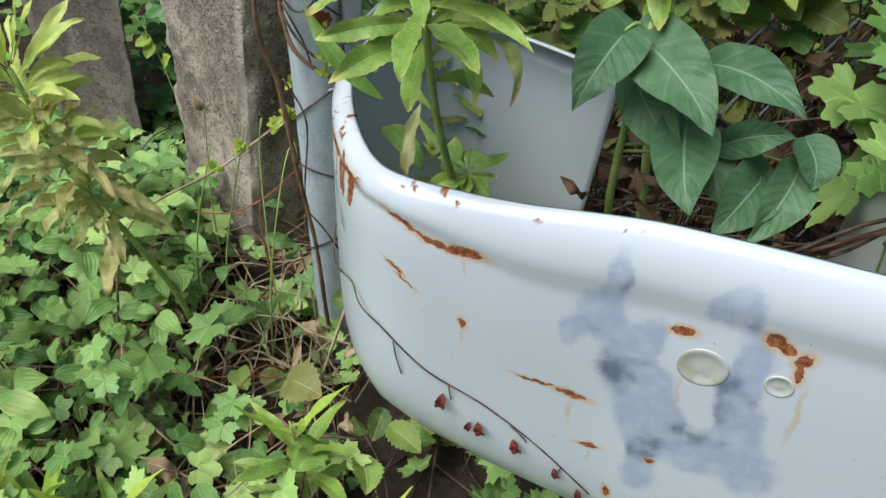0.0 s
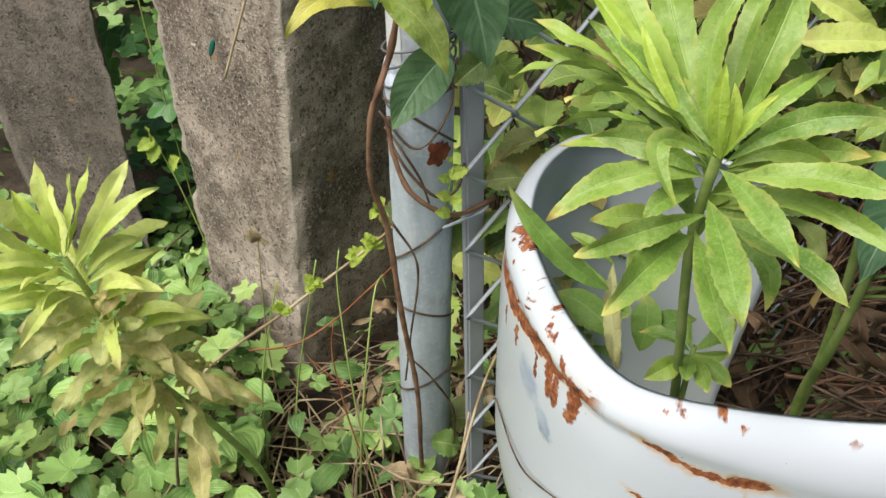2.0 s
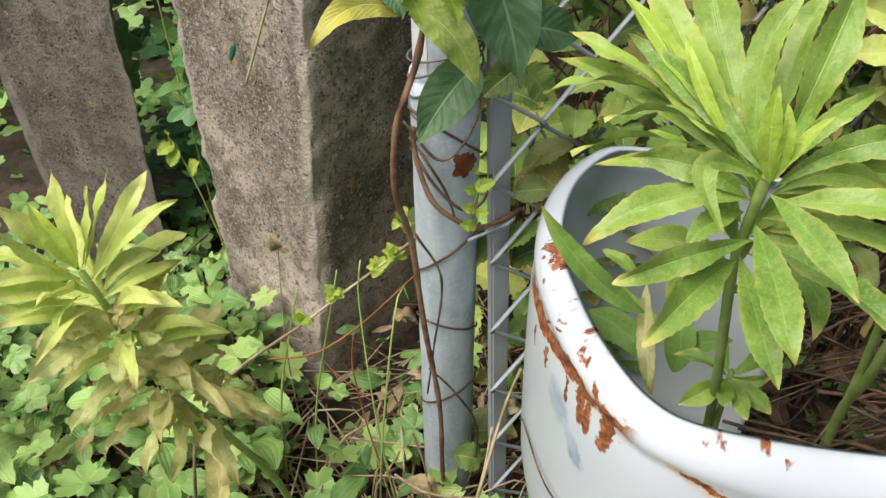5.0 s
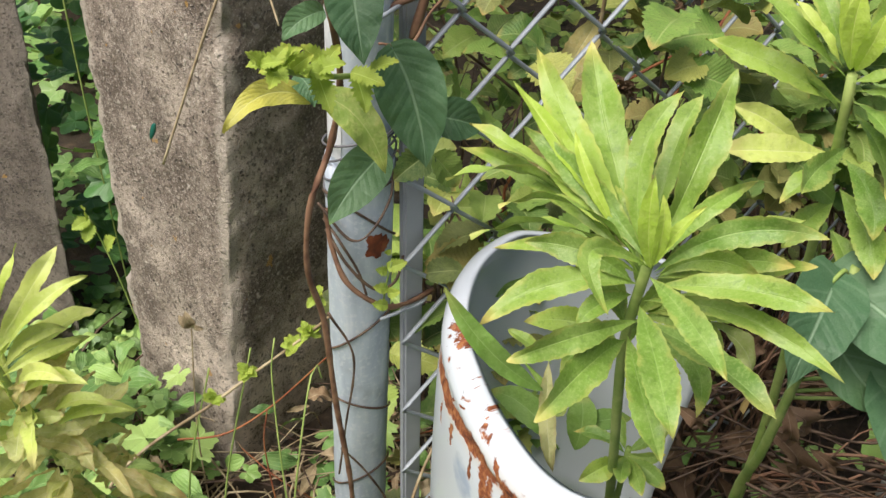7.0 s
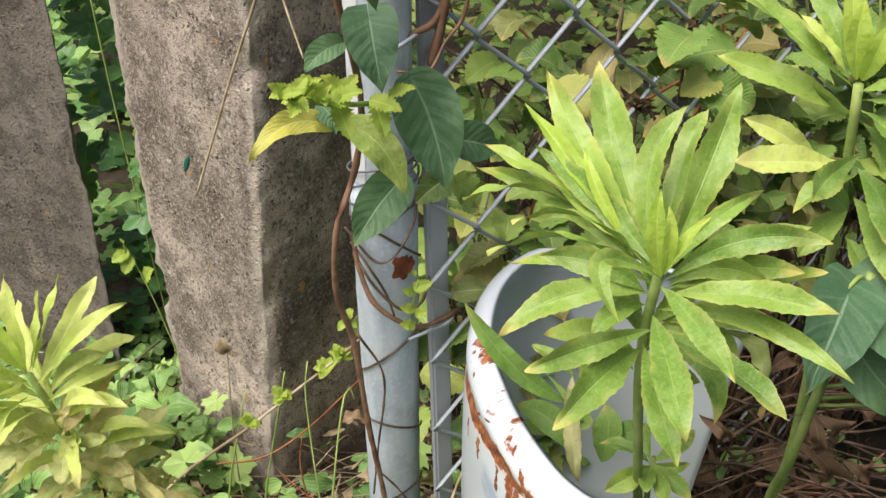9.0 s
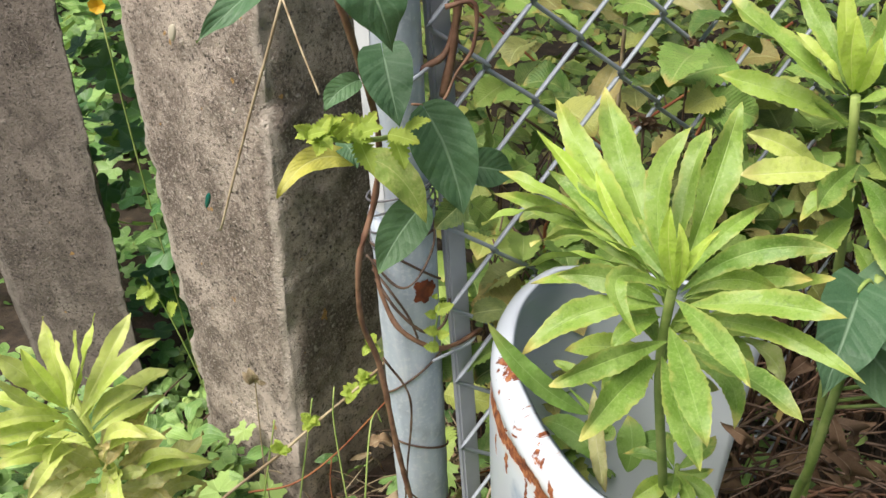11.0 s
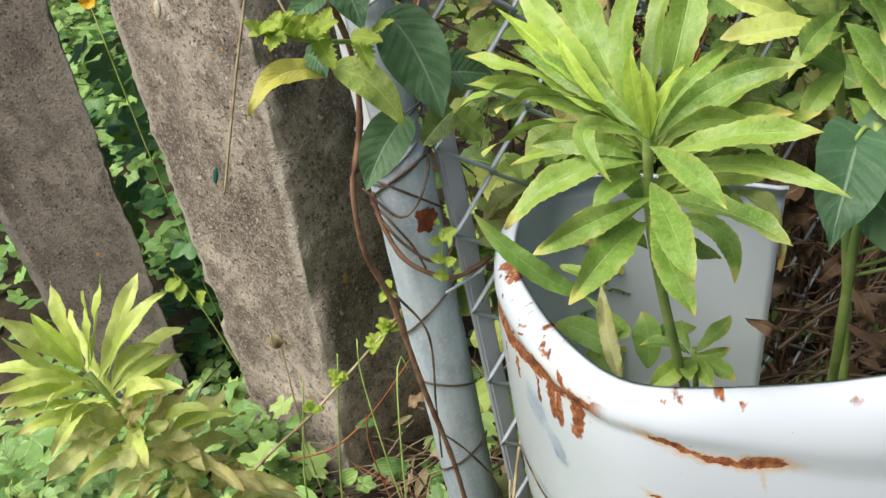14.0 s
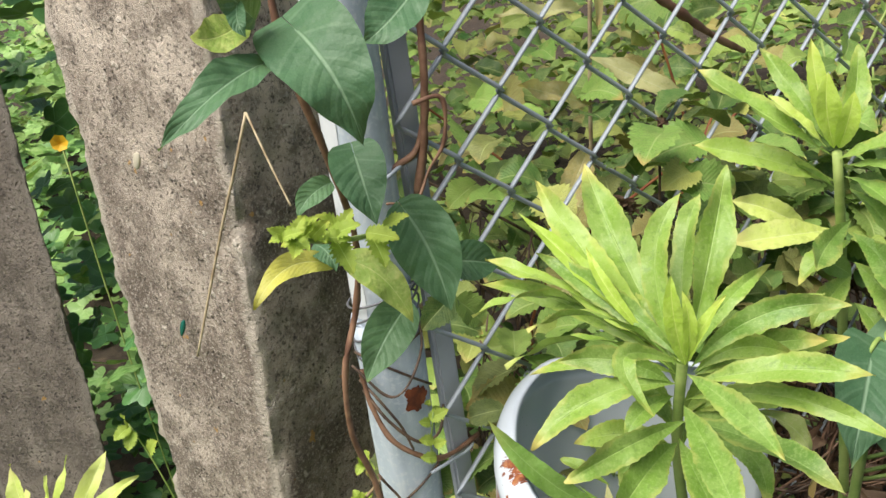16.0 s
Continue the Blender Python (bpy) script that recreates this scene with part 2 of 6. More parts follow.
M_GALV = galvanised()
k = Net("dark_steel")
M_BAR = k.done(k.mix(k.noise(40.0, 4.0), (0.30, 0.32, 0.35), (0.44, 0.46, 0.50)), 0.5, 0.15)
k = Net("dark_tie_wire")
M_TIE = k.done(k.mix(k.noise(60.0, 3.0), (0.09, 0.09, 0.10), (0.20, 0.20, 0.21)), 0.6, 0.3)
k = Net("weathered_wire")
M_WIRE = k.done(k.mix(k.noise(50.0, 4.0), (0.30, 0.34, 0.38), (0.47, 0.51, 0.55)), 0.5, 0.05)
k = Net("rust_scab")
M_RUST = k.done(k.ramp(k.noise(120.0, 5.0), [(0.3, (0.07, 0.02, 0.012)), (0.6, (0.25, 0.06, 0.02)), (0.75, (0.36, 0.13, 0.04))]), 0.85)
k = Net("old_white_paint")
M_PAINT = k.done(k.mix(k.step(k.noise(35.0, 5.0), 0.55, 0.75), (0.74, 0.76, 0.78), (0.5, 0.53, 0.56)), 0.4)
k = Net("soil_and_litter")
f = k.noise(40.0, 8.0, None, 0.7)
k.bump(f, 0.9, 0.01)
M_SOIL = k.done(k.ramp(f, [(0.3, (0.02, 0.014, 0.009)), (0.55, (0.06, 0.042, 0.027)), (0.75, (0.13, 0.09, 0.055))]), 0.95)
k = Net("drain_plug")
M_PLUG = k.done(k.mix(k.step(k.noise(60.0, 4.0), 0.45, 0.7), (0.58, 0.60, 0.57), (0.47, 0.45, 0.36)), 0.5)
k = Net("petal_yellow")
M_PETAL = k.done(k.mix(k.noise(80.0), (0.75, 0.42, 0.01), (0.8, 0.5, 0.03)), 0.6)


# ---- building helpers ----
def mesh_of(name, verts, faces, mat, uvs=None, smooth=True):
    me = bpy.data.meshes.new(name)
    me.from_pydata([tuple(v) for v in verts], [], faces)
    if uvs is not None:
        layer = me.uv_layers.new(name="UVMap")
        flat = np.array(uvs, dtype=float)[[l.vertex_index for l in me.loops]]
        layer.data.foreach_set("uv", flat.ravel())
    if smooth:
        me.polygons.foreach_set("use_smooth", [True] * len(me.polygons))
    me.materials.append(mat)
    me.update()
    return me


def thing(name, at, label, category, group="", kind=""):
    ob = new(name)
    ob.location = at
    ob.empty_display_size = 0.05
    return tagged(ob, label, category, group, kind)


def under(ob, parent, m=None):
    """Hang ob, whose data is in world coordinates, or its pose m, under parent."""
    ob.parent = parent
    if parent.type == "EMPTY":
        ob.matrix_parent_inverse = Matrix.Translation(-parent.location)
    if m is not None:
        ob.matrix_basis = m
    return ob


def part(name, me, parent, label="", m=None):
    ob = under(new(name, me), parent, m)
    return tagged(ob, label) if label else ob


def spline(points, n):
    """n points at even steps along a smooth line through points."""
    p = [Vector(q) for q in points]
    p = [2 * p[0] - p[1], *p, 2 * p[-1] - p[-2]]
    fine = []
    for i in range(1, len(p) - 2):
        for j in range(24):
            t = j / 24
            a, b, c, d = p[i - 1:i + 3]
            fine.append(0.5 * (2 * b + (c - a) * t + (2 * a - 5 * b + 4 * c - d) * t * t + (3 * b - a - 3 * c + d) * t ** 3))
    fine.append(p[-2])
    run = [0.0]
    for a, b in zip(fine, fine[1:]):
        run.append(run[-1] + (b - a).length)
    out, j = [], 0
    for i in range(n):
        s = run[-1] * i / (n - 1)
        while j < len(run) - 2 and run[j + 1] < s:
            j += 1
        f = (s - run[j]) / max(1e-9, run[j + 1] - run[j])
        out.append(fine[j].lerp(fine[j + 1], min(1, f)))
    return out, run[-1]


def tube_data(line, radius, sides=6, taper=1.0, rough=0.0):
    """Vertices and faces of a tube along a list of points."""
    vs, fs = [], []
    n = len(line)
    up = Vector((0.31, 0.22, 0.93))
    for i, p in enumerate(line):
        d = (line[min(i + 1, n - 1)] - line[max(i - 1, 0)]).normalized()
        a = d.cross(up)
        a = a.normalized() if a.length > 0.05 else d.cross(Vector((1, 0, 0))).normalized()
        b = d.cross(a)
        r = radius * (1 + (taper - 1) * i / (n - 1)) * (1 + rough * noise.noise(p * 90))
        for j in range(sides):
            w = 2 * math.pi * j / sides
            vs.append(p + a * (r * math.cos(w)) + b * (r * math.sin(w)))
        if i:
            for j in range(sides):
                q, s = (i - 1) * sides, (j + 1) % sides
                fs.append((q + j, q + s, q + sides + s, q + sides + j))
    fs += [tuple(reversed(range(sides))), tuple(range((n - 1) * sides, n * sides))]
    return vs, fs


def tube(name, points, radius, mat, parent, n=24, sides=6, taper=1.0, label="", rough=0.0):
    vs, fs = tube_data(spline(points, n)[0], radius, sides, taper, rough)
    return part(name, mesh_of(name, vs, fs, mat), parent, label)


def joined_tubes(name, lines, mat):
    vs, fs = [], []
    for line, r, taper in lines:
        a, b = tube_data(line, r, 5, taper)
        k0 = len(vs)
        vs += a
        fs += [tuple(i + k0 for i in f) for f in b]
    return mesh_of(name, vs, fs, mat)


# ---- leaves: unit length along +Y, base at the origin, upper side +Z ----
def strip_leaf(width, teeth=0.0, count=9, arch=0.10, fold=0.25, lobe=0.0, peak=0.8, tip=0.8, ripple=0.02, seed=0, n=22, m=6, twist=0.0, droop=0.0, drip=0.0):
    rnd = random.Random(seed)
    vs, fs, uv = [], [], []
    top = max((v / 40) ** peak * (1 - v / 40) ** tip for v in range(1, 40))
    ph = rnd.random() * 6
    for i in range(n + 1):
        v = i / n
        w = width * max(0.004, v ** peak * (1 - v) ** tip / top) * (1 - drip * max(0.0, v - 0.72) / 0.28 * (1.6 - v))
        for j in range(m + 1):
            u = -1 + 2 * j / m
            e = abs(u)
            x, y = u * w, v
            if e > 0.99:
                x *= 1 + teeth * (((v * count) % 1.0) - 0.35)
            y -= lobe * e ** 1.6 * (1 - v) ** 4
            z = arch * 4 * v * (1 - v) + fold * e * w + ripple * math.sin(v * 14 + ph + (2 if u > 0 else 0)) * e
            z -= droop * v * v * v
            a = twist * v
            x, z = x * math.cos(a) - (z - arch * 4 * v * (1 - v)) * math.sin(a), z + x * math.sin(a)
            vs.append((x, y, z))
            uv.append((u * 0.5 + 0.5, v))
    for i in range(n):
        for j in range(m):
            a = i * (m + 1) + j
            fs.append((a, a + 1, a + m + 2, a + m + 1))
    return vs, fs, uv


def palm_leaf(lobes=5, depth=0.45, teeth=0.08, cup=0.12, seed=0, rings=4, segs=44, wide=1.0):
    rnd = random.Random(seed)
    vs, fs, uv = [(0, 0, 0)], [], [(0.5, 0)]
    span = radians(158)
    ph = rnd.random() * 6
    for i in range(1, rings + 1):
        q = i / rings
        for j in range(segs + 1):
            f = j / segs
            a = -span + 2 * span * f
            lob = abs(math.cos(math.pi * lobes * (f - 0.5))) ** 1.15
            r = (1 - depth + depth * lob) * (0.66 + 0.34 * math.cos(a * 0.62)) * (1 + teeth * math.sin(f * lobes * 6.2832 * 3 + ph))
            r = q * (0.55 + (r - 0.55) * q)
            r *= 0.66
            x, y = r * math.sin(a) * wide, r * math.cos(a)
            vs.append((x, y, cup * r * r + 0.05 * math.sin(a * 5 + ph) * r - 0.12 * max(0, y) ** 2))
            uv.append((f, r * 1.36))
    for j in range(segs):
        fs.append((0, 1 + j + 1, 1 + j))
    for i in range(rings - 1):
        for j in range(segs):
            a = 1 + i * (segs + 1) + j
            fs.append((a, a + 1, a + segs + 2, a + segs + 1))
    return vs, fs, uv


def variants(name, mat, makes):
    return [mesh_of(name, v, f, mat, u) for v, f, u in makes]


GOLD = variants("goldenrod_leaf", M_GOLD, [strip_leaf(0.086 + 0.012 * (i % 3), 0.11, 15, 0.05 + 0.03 * (i % 4), 0.34, peak=0.95, tip=0.95, ripple=0.022, seed=i, twist=0.3 * (i % 3 - 1), n=60, droop=0.05 * (i % 3), drip=0.3) for i in range(7)])
YOUNG = variants("young_leaf", M_YOUNG, [strip_leaf(0.088, 0.10, 8, -0.05 + 0.05 * i, 0.5, peak=0.8, tip=0.9, ripple=0.014, seed=20 + i, n=32, twist=0.3 * (i - 1)) for i in range(3)])
WILT = variants("wilted_leaf", M_WILT, [strip_leaf(0.092 + 0.012 * i, 0.14, 9, 0.03 * (i % 3), 0.30, peak=0.9, tip=0.9, ripple=0.03, seed=30 + i, twist=0.35 * (i % 3 - 1), droop=-0.05 + 0.02 * i) for i in range(5)])
COVER = variants("ground_leaf", M_COVER, [palm_leaf(5, 0.34, 0.11, 0.1 + 0.06 * i, 60 + i, wide=1.0 + 0.08 * i) for i in range(5)])
LOBED = variants("lobed_leaf", M_BRIGHTENED_WEED, [palm_leaf(5, 0.42, 0.10, 0.1 + 0.06 * i, 260 + i, wide=1.0 + 0.08 * i) for i in range(4)])
BRAMBLE = variants("bramble_leaf", M_BRAMBLE, [strip_leaf(0.37 + 0.03 * i, 0.28, 9, 0.08 + 0.03 * i, 0.42, lobe=0.16, peak=0.5, tip=0.78, ripple=0.03, seed=70 + i, n=26) for i in range(5)])
OVATE = variants("ovate_leaf", M_COVER, [strip_leaf(0.22 + 0.05 * i, 0.12, 7, 0.08 + 0.04 * i, 0.3, lobe=0.05, peak=0.55, tip=0.85, ripple=0.03, seed=110 + i, n=14, m=4) for i in range(4)])
IVY = variants("ivy_leaf", M_IVY, [palm_leaf(5, 0.38, 0.0, 0.05 + 0.05 * i, 80 + i, segs=36) for i in range(4)])
COVER_LO = variants("ground_leaf", M_COVER, [palm_leaf(5, 0.32, 0.0, 0.1 + 0.06 * i, 160 + i, 2, 24, 1.0 + 0.08 * i) for i in range(4)])
IVY_LO = variants("ivy_leaf", M_IVY, [palm_leaf(5, 0.38, 0.0, 0.05 + 0.05 * i, 180 + i, 2, 22) for i in range(3)])
BRAMBLE_LO = variants("bramble_leaf", M_BRAMBLE, [strip_leaf(0.31 + 0.04 * i, 0.2, 6, 0.05 + 0.04 * i, 0.35, lobe=0.10, peak=0.5, tip=0.78, ripple=0.03, seed=170 + i, n=12, m=4) for i in range(4)])
NETTLE = variants("nettle_leaf", M_NETTLE, [strip_leaf(0.26, 0.55, 8, 0.06, 0.35, peak=0.5, tip=0.75, ripple=0.03, seed=90 + i, n=44) for i in range(2)])
DEAD = variants("dead_leaf", M_DEAD, [strip_leaf(0.24, 0.15, 7, 0.25 + 0.15 * i, 0.6, peak=0.6, tip=0.7, ripple=0.12, seed=95 + i, twist=1.0 - i) for i in range(3)])


def leaf_pose(base, tip, up=(0, 0, 1), wide=1.0, roll=0.0):
    b, t = Vector(base), Vector(tip)
    y = t - b
    size = y.length
    y.normalize()
    x = y.cross(Vector(up))
    x = x.normalized() if x.length > 0.05 else y.cross(Vector((0, -1, 0.2))).normalized()
    z = x.cross(y)
    rot = Matrix((x, y, z)).transposed().to_4x4()
    return Matrix.Translation(b) @ rot @ pose(0, 0, 0, 0, roll, 0) @ Matrix.Diagonal((size * wide, size, size, 1))


def leaf(kind, parent, base, tip, up=(0, 0, 1), wide=1.0, roll=0.0, which=None, name="leaf", label=""):
    me = kind[random.randrange(len(kind)) if which is None else which % len(kind)]
    return part(name, me, parent, label, leaf_pose(base, tip, up, wide, roll))


def joined_leaves(name, kind, poses, mat):
    """Many leaves as one mesh."""
    grid = [(np.array([v.co for v in me.vertices]), [tuple(p.vertices) for p in me.polygons],
             np.array([d.uv for d in me.uv_layers[0].data]), np.array([l.vertex_index for l in me.loops])) for me in kind]
    vs, fs, uvs, k0 = [], [], [], 0
    for i, m in enumerate(poses):
        co, polys, uv, loops = grid[i % len(grid)]
        a = np.array(m)
        vs.append(co @ a[:3, :3].T + a[:3, 3])
        fs += [tuple(j + k0 for j in p) for p in polys]
        uvs.append(uv)
        k0 += len(co)
    me = bpy.data.meshes.new(name)
    me.from_pydata(np.concatenate(vs).tolist(), [], fs)
    layer = me.uv_layers.new(name="UVMap")
    layer.data.foreach_set("uv", np.concatenate(uvs).ravel())
    me.polygons.foreach_set("use_smooth", [True] * len(me.polygons))
    me.materials.append(mat)
    return me


# ---- single leaves along a bent midrib ----
# material, teeth, tooth count, fold, base lobe, peak, tip, drip, ripple
GOLDEN = (M_GOLD, 0.16, 14, 0.40, 0.0, 1.15, 0.88, 0.25, 0.022)
FRESH = (M_YOUNG, 0.10, 9, 0.50, 0.0, 0.80, 0.90, 0.20, 0.014)
PALEGOLD = (M_PALE, 0.12, 12, 0.42, 0.0, 1.10, 0.88, 0.25, 0.02)
WILTED = (M_WILT, 0.14, 9, 0.42, 0.0, 0.80, 0.75, 0.15, 0.06)
DARKGREEN = (M_DEEP, 0.06, 9, 0.30, 0.0, 0.80, 0.85, 0.25, 0.02)
HEARTLEAF = (M_BROAD, 0.0, 1, 0.26, 0.24, 0.30, 0.95, 0.40, 0.03)
OVAL = (M_BROAD, 0.0, 1, 0.40, 0.08, 0.50, 0.90, 0.45, 0.03)
LIMELEAF = (M_LIME, 0.0, 1, 0.32, 0.05, 0.55, 0.85, 0.30, 0.03)
YELLOWLEAF = (M_YELLOW, 0.0, 1, 0.35, 0.0, 0.65, 0.80, 0.30, 0.03)
QUILT = (M_BRAMBLE, 0.24, 9, 0.35, 0.10, 0.50, 0.78, 0.0, 0.03)
LEAF_COUNT = itertools.count(1)
OPEN_SIDE, OUTWARD = Vector((-0.25, -0.58, 0.77)), Vector((-0.08, -0.86, 0.50))


def blade(plant, kind, base, mid, tip, half, way="", label=""):
    """One leaf whose midrib runs from base over mid to tip; its upper side turns to the open side of the hedge."""
    mat, teeth, count, fold, lobe, peak, tip_pow, drip, ripple = kind
    rnd = random.Random(next(LEAF_COUNT))
    b, t = Vector(base), Vector(tip)
    length = (t - b).length
    c = (2 * Vector(mid) - (b + t) / 2 - b) / length
    e = (t - b) / length
    w_top, n, m = half / length, 30, 8
    top = max((v / 40) ** peak * (1 - v / 40) ** tip_pow for v in range(1, 40))
    roll = radians(72 if way == "edge" else rnd.uniform(-8, 8) if teeth == 0 else rnd.uniform(-30, 30))
    twist = rnd.uniform(-0.35, 0.35)
    ph = rnd.random() * 6
    vs, fs, uv = [], [], []
    for i in range(n + 1):
        v = i / n
        p = c * (2 * v * (1 - v)) + e * (v * v)
        d = (c * (2 - 4 * v) + e * (2 * v)).normalized()
        x = d.cross(OUTWARD if teeth == 0 else OPEN_SIDE)
        x = x.normalized() if x.length > 0.1 else d.cross(Vector((1, 0, 0.2))).normalized()
        x = Matrix.Rotation(roll + twist * (v - 0.4), 3, d) @ x
        z = x.cross(d)
        w = w_top * max(0.012, v ** peak * (1 - v) ** tip_pow / top) * (1 - drip * max(0.0, v - 0.72) / 0.28 * (1.6 - v))
        for j in range(m + 1):
            u = -1 + 2 * j / m
            a = abs(u)
            grow = 1 + teeth * (((v * count + 0.13 * math.sin(9 * v + ph)) % 1.0) - 0.35) if a > 0.99 else 1
            lift = fold * a * w + ripple * math.sin(v * 13 + ph + (2 if u > 0 else 0)) * a * min(1, 3 * v) + 0.25 * ripple * math.sin(v * 37 + ph) * a
            vs.append(p + x * (u * w * grow) + z * lift - d * (lobe * a ** 1.6 * (1 - v) ** 4))
            uv.append((u * 0.5 + 0.5, v))
    for i in range(n):
        for j in range(m):
            a = i * (m + 1) + j
            fs.append((a, a + 1, a + m + 2, a + m + 1))
    return part("leaf", mesh_of("leaf", vs, fs, mat, uv), plant, label, Matrix.Translation(b) @ Matrix.Diagonal((length, length, length, 1)))


# ---- ground ----
def gz(x, y):
    near = 0.05 + 0.025 * noise.noise(Vector((x * 3, y * 3, 0.3))) + 0.012 * noise.noise(Vector((x * 14, y * 14, 1.3)))
    return near + 0.17 * math.exp(-((x - 0.30) / 0.17) ** 2 - ((y - 0.62) / 0.13) ** 2)


def build_ground():
    xs = [-300, -60, -15, -5] + [-2.4 + 0.06 * i for i in range(81)] + [5, 15, 60, 300]
    ys = [-300, -60, -15, -4] + [-1.2 + 0.06 * i for i in range(81)] + [6, 15, 60, 300]
    vs = [(x, y, gz(x, y) if abs(x) < 4 and -3 < y < 5 else 0.05) for y in ys for x in xs]
    w = len(xs)
    fs = [(j * w + i, j * w + i + 1, (j + 1) * w + i + 1, (j + 1) * w + i) for j in range(len(ys) - 1) for i in range(w - 1)]
    tagged(new("ground", mesh_of("ground", vs, fs, M_SOIL)), "dark soil covered with dry stems and leaf litter", "ground", kind="structure")


build_ground()


# ---- concrete posts ----
def concrete_post(corner, u, v, lean, wide, deep, label, seed, mat):
    """corner: where the near edge stands at z 0; u, v: the ways of the two seen faces; wide: width at z 0 and gain per metre."""
    nu, nz, z0, z1 = 22, 190, -0.05, 1.35
    us = [0.0, 0.012, 0.03, 0.055] + [0.09 + 0.82 * i / (nu - 1) for i in range(nu)] + [0.945, 0.97, 0.988]
    ring = [(a, 0) for a in us] + [(1, a) for a in us] + [(1 - a, 1) for a in us] + [(0, 1 - a) for a in us]
    vs, fs, uvs = [], [], []
    c = Vector((*corner, 0))
    for k in range(nz + 1):
        z = z0 + (z1 - z0) * k / nz
        w = wide[0] + wide[1] * z
        for a, b in ring:
            p = c + Vector((*u, 0)) * (a * w) + Vector((*v, 0)) * (b * deep) + Vector((lean[0] * z, lean[1] * z, z))
            mid = c + Vector((*u, 0)) * (0.5 * w) + Vector((*v, 0)) * (0.5 * deep) + Vector((lean[0] * z, lean[1] * z, z))
            edge = max(0, 1 - min(a, 1 - a) * w / 0.018) * max(0, 1 - min(b, 1 - b) * deep / 0.018)
            uvs.append((max(0, 1 - min(a, 1 - a) * w / 0.026) * max(0, 1 - min(b, 1 - b) * deep / 0.026), z))
            q = p * 1.0 + Vector((seed, 0, 0))
            push = 0.0022 * noise.noise(q * 11) + 0.0018 * noise.noise(q * 50) + 0.0016 * noise.noise(q * 120) - edge * (0.002 + 0.013 * max(0, noise.noise(q * 24)) + 0.007 * abs(noise.noise(q * 80)))
            vs.append(p + (p - mid).normalized() * push)
    r = len(ring)
    for k in range(nz):
        for i in range(r):
            fs.append((k * r + i, (k + 1) * r + i, (k + 1) * r + (i + 1) % r, k * r + (i + 1) % r))
    fs.append(tuple(nz * r + i for i in range(r)))
    me = mesh_of("concrete_post", vs, fs, mat, uvs)
    return tagged(new("concrete_post", me), label, "post", "concrete posts in a row")


concrete_post((-0.254, 1.0005), (-0.68, 0.73), (0.73, 0.68), (0.088, 0.0), (0.160, 0.088), 0.162, "leaning weathered grey concrete post with chipped corner, beside the pole", 0, M_CONC)
concrete_post((-0.450, 1.22), (-0.926, 0.376), (-0.40, 0.917), (0.060, 0.0), (0.15, 0.10), 0.15, "leaning dark weathered concrete post rising out of ivy", 7, M_DARK_CONC)


# ---- pole, bar and fence ----
def pole_axis(z):
    return Vector((-0.121 + 0.02 * z, 0.857 - 0.095 * z, z))


def build_pole():
    t = thing("fence_pole", pole_axis(0.0), "galvanised steel fence pole with a rust scab, wrapped in dry vines", "pole")
    vs, fs = tube_data([pole_axis(-0.05 + 0.61 * i / 40) for i in range(41)], 0.0224, 28, 1.0, 0.03)
    sleeve = part("sleeve", mesh_of("sleeve", vs, fs, M_GALV), t, "wider lower tube of dull bluish steel")
    vs, fs = tube_data([pole_axis(0.5 + 0.9 * i / 30) for i in range(31)], 0.0195, 28)
    upper = part("upper_tube", mesh_of("upper_tube", vs, fs, M_GALV), t)
    n, vs, fs = 10, [], []
    for i in range(50):
        z = 0.565 + 0.8 * i / 49
        for j in range(n):
            a = radians(178 + (52 + 8 * noise.noise(Vector((0, 3, z * 25)))) * j / (n - 1))
            vs.append(pole_axis(z) + Vector((0.0199 * math.cos(a), 0.0199 * math.sin(a), 0)))
    fs = [(i * n + j, i * n + j + 1, (i + 1) * n + j + 1, (i + 1) * n + j) for i in range(49) for j in range(n - 1)]
    part("paint_layer", mesh_of("paint_layer", vs, fs, M_PAINT), upper, "strip of old white paint")
    # loops of tie wire above the sleeve's rim
    for i in range(5):
        z = 0.545 + 0.008 * i
        c = [pole_axis(z + 0.006 * math.sin(w + i) + 0.010 * math.cos(w)) + Vector((0.0231 * math.cos(w), 0.0231 * math.sin(w), 0)) for w in [6.2832 * j / 24 for j in range(25)]]
        vs, fs = tube_data(c, 0.0008, 5)
        part("tie_wire", mesh_of("tie_wire", vs, fs, M_TIE), t)
    # rust scab on the front of the sleeve
    n, vs, fs = 48, [], []
    vs.append(pole_axis(0.499) + Vector((0.0233 * math.cos(radians(-64)), 0.0233 * math.sin(radians(-64)), 0)))
    for j in range(n):
        w = 6.2832 * j / n
        r = 0.95 + 0.6 * noise.noise(Vector((math.cos(w) * 1.5, math.sin(w) * 1.5, 5))) + 0.35 * noise.noise(Vector((math.cos(w) * 5, math.sin(w) * 5, 2)))
        a = radians(-64 + 27 * r * math.cos(w))
        vs.append(pole_axis(0.499 + 0.0095 * r * math.sin(w)) + Vector((0.0231 * math.cos(a), 0.0231 * math.sin(a), 0)))
    fs = [(0, 1 + j, 1 + (j + 1) % n) for j in range(n)]
    part("rust_scab", mesh_of("rust_scab", vs, fs, M_RUST), sleeve, "flaking red-brown rust scab")


build_pole()

FENCE_O, FENCE_D = Vector((-0.048, 0.805, 0)), Vector((0.91, 0.415, 0)).normalized()
FENCE_N = Vector((0.415, -0.91, 0)).normalized()
FW, FH, FZ = 0.077, 0.068, 0.652


def on_fence(s, z, out=0.0):
    return FENCE_O + FENCE_D * s + FENCE_N * out + Vector((0, 0, z))


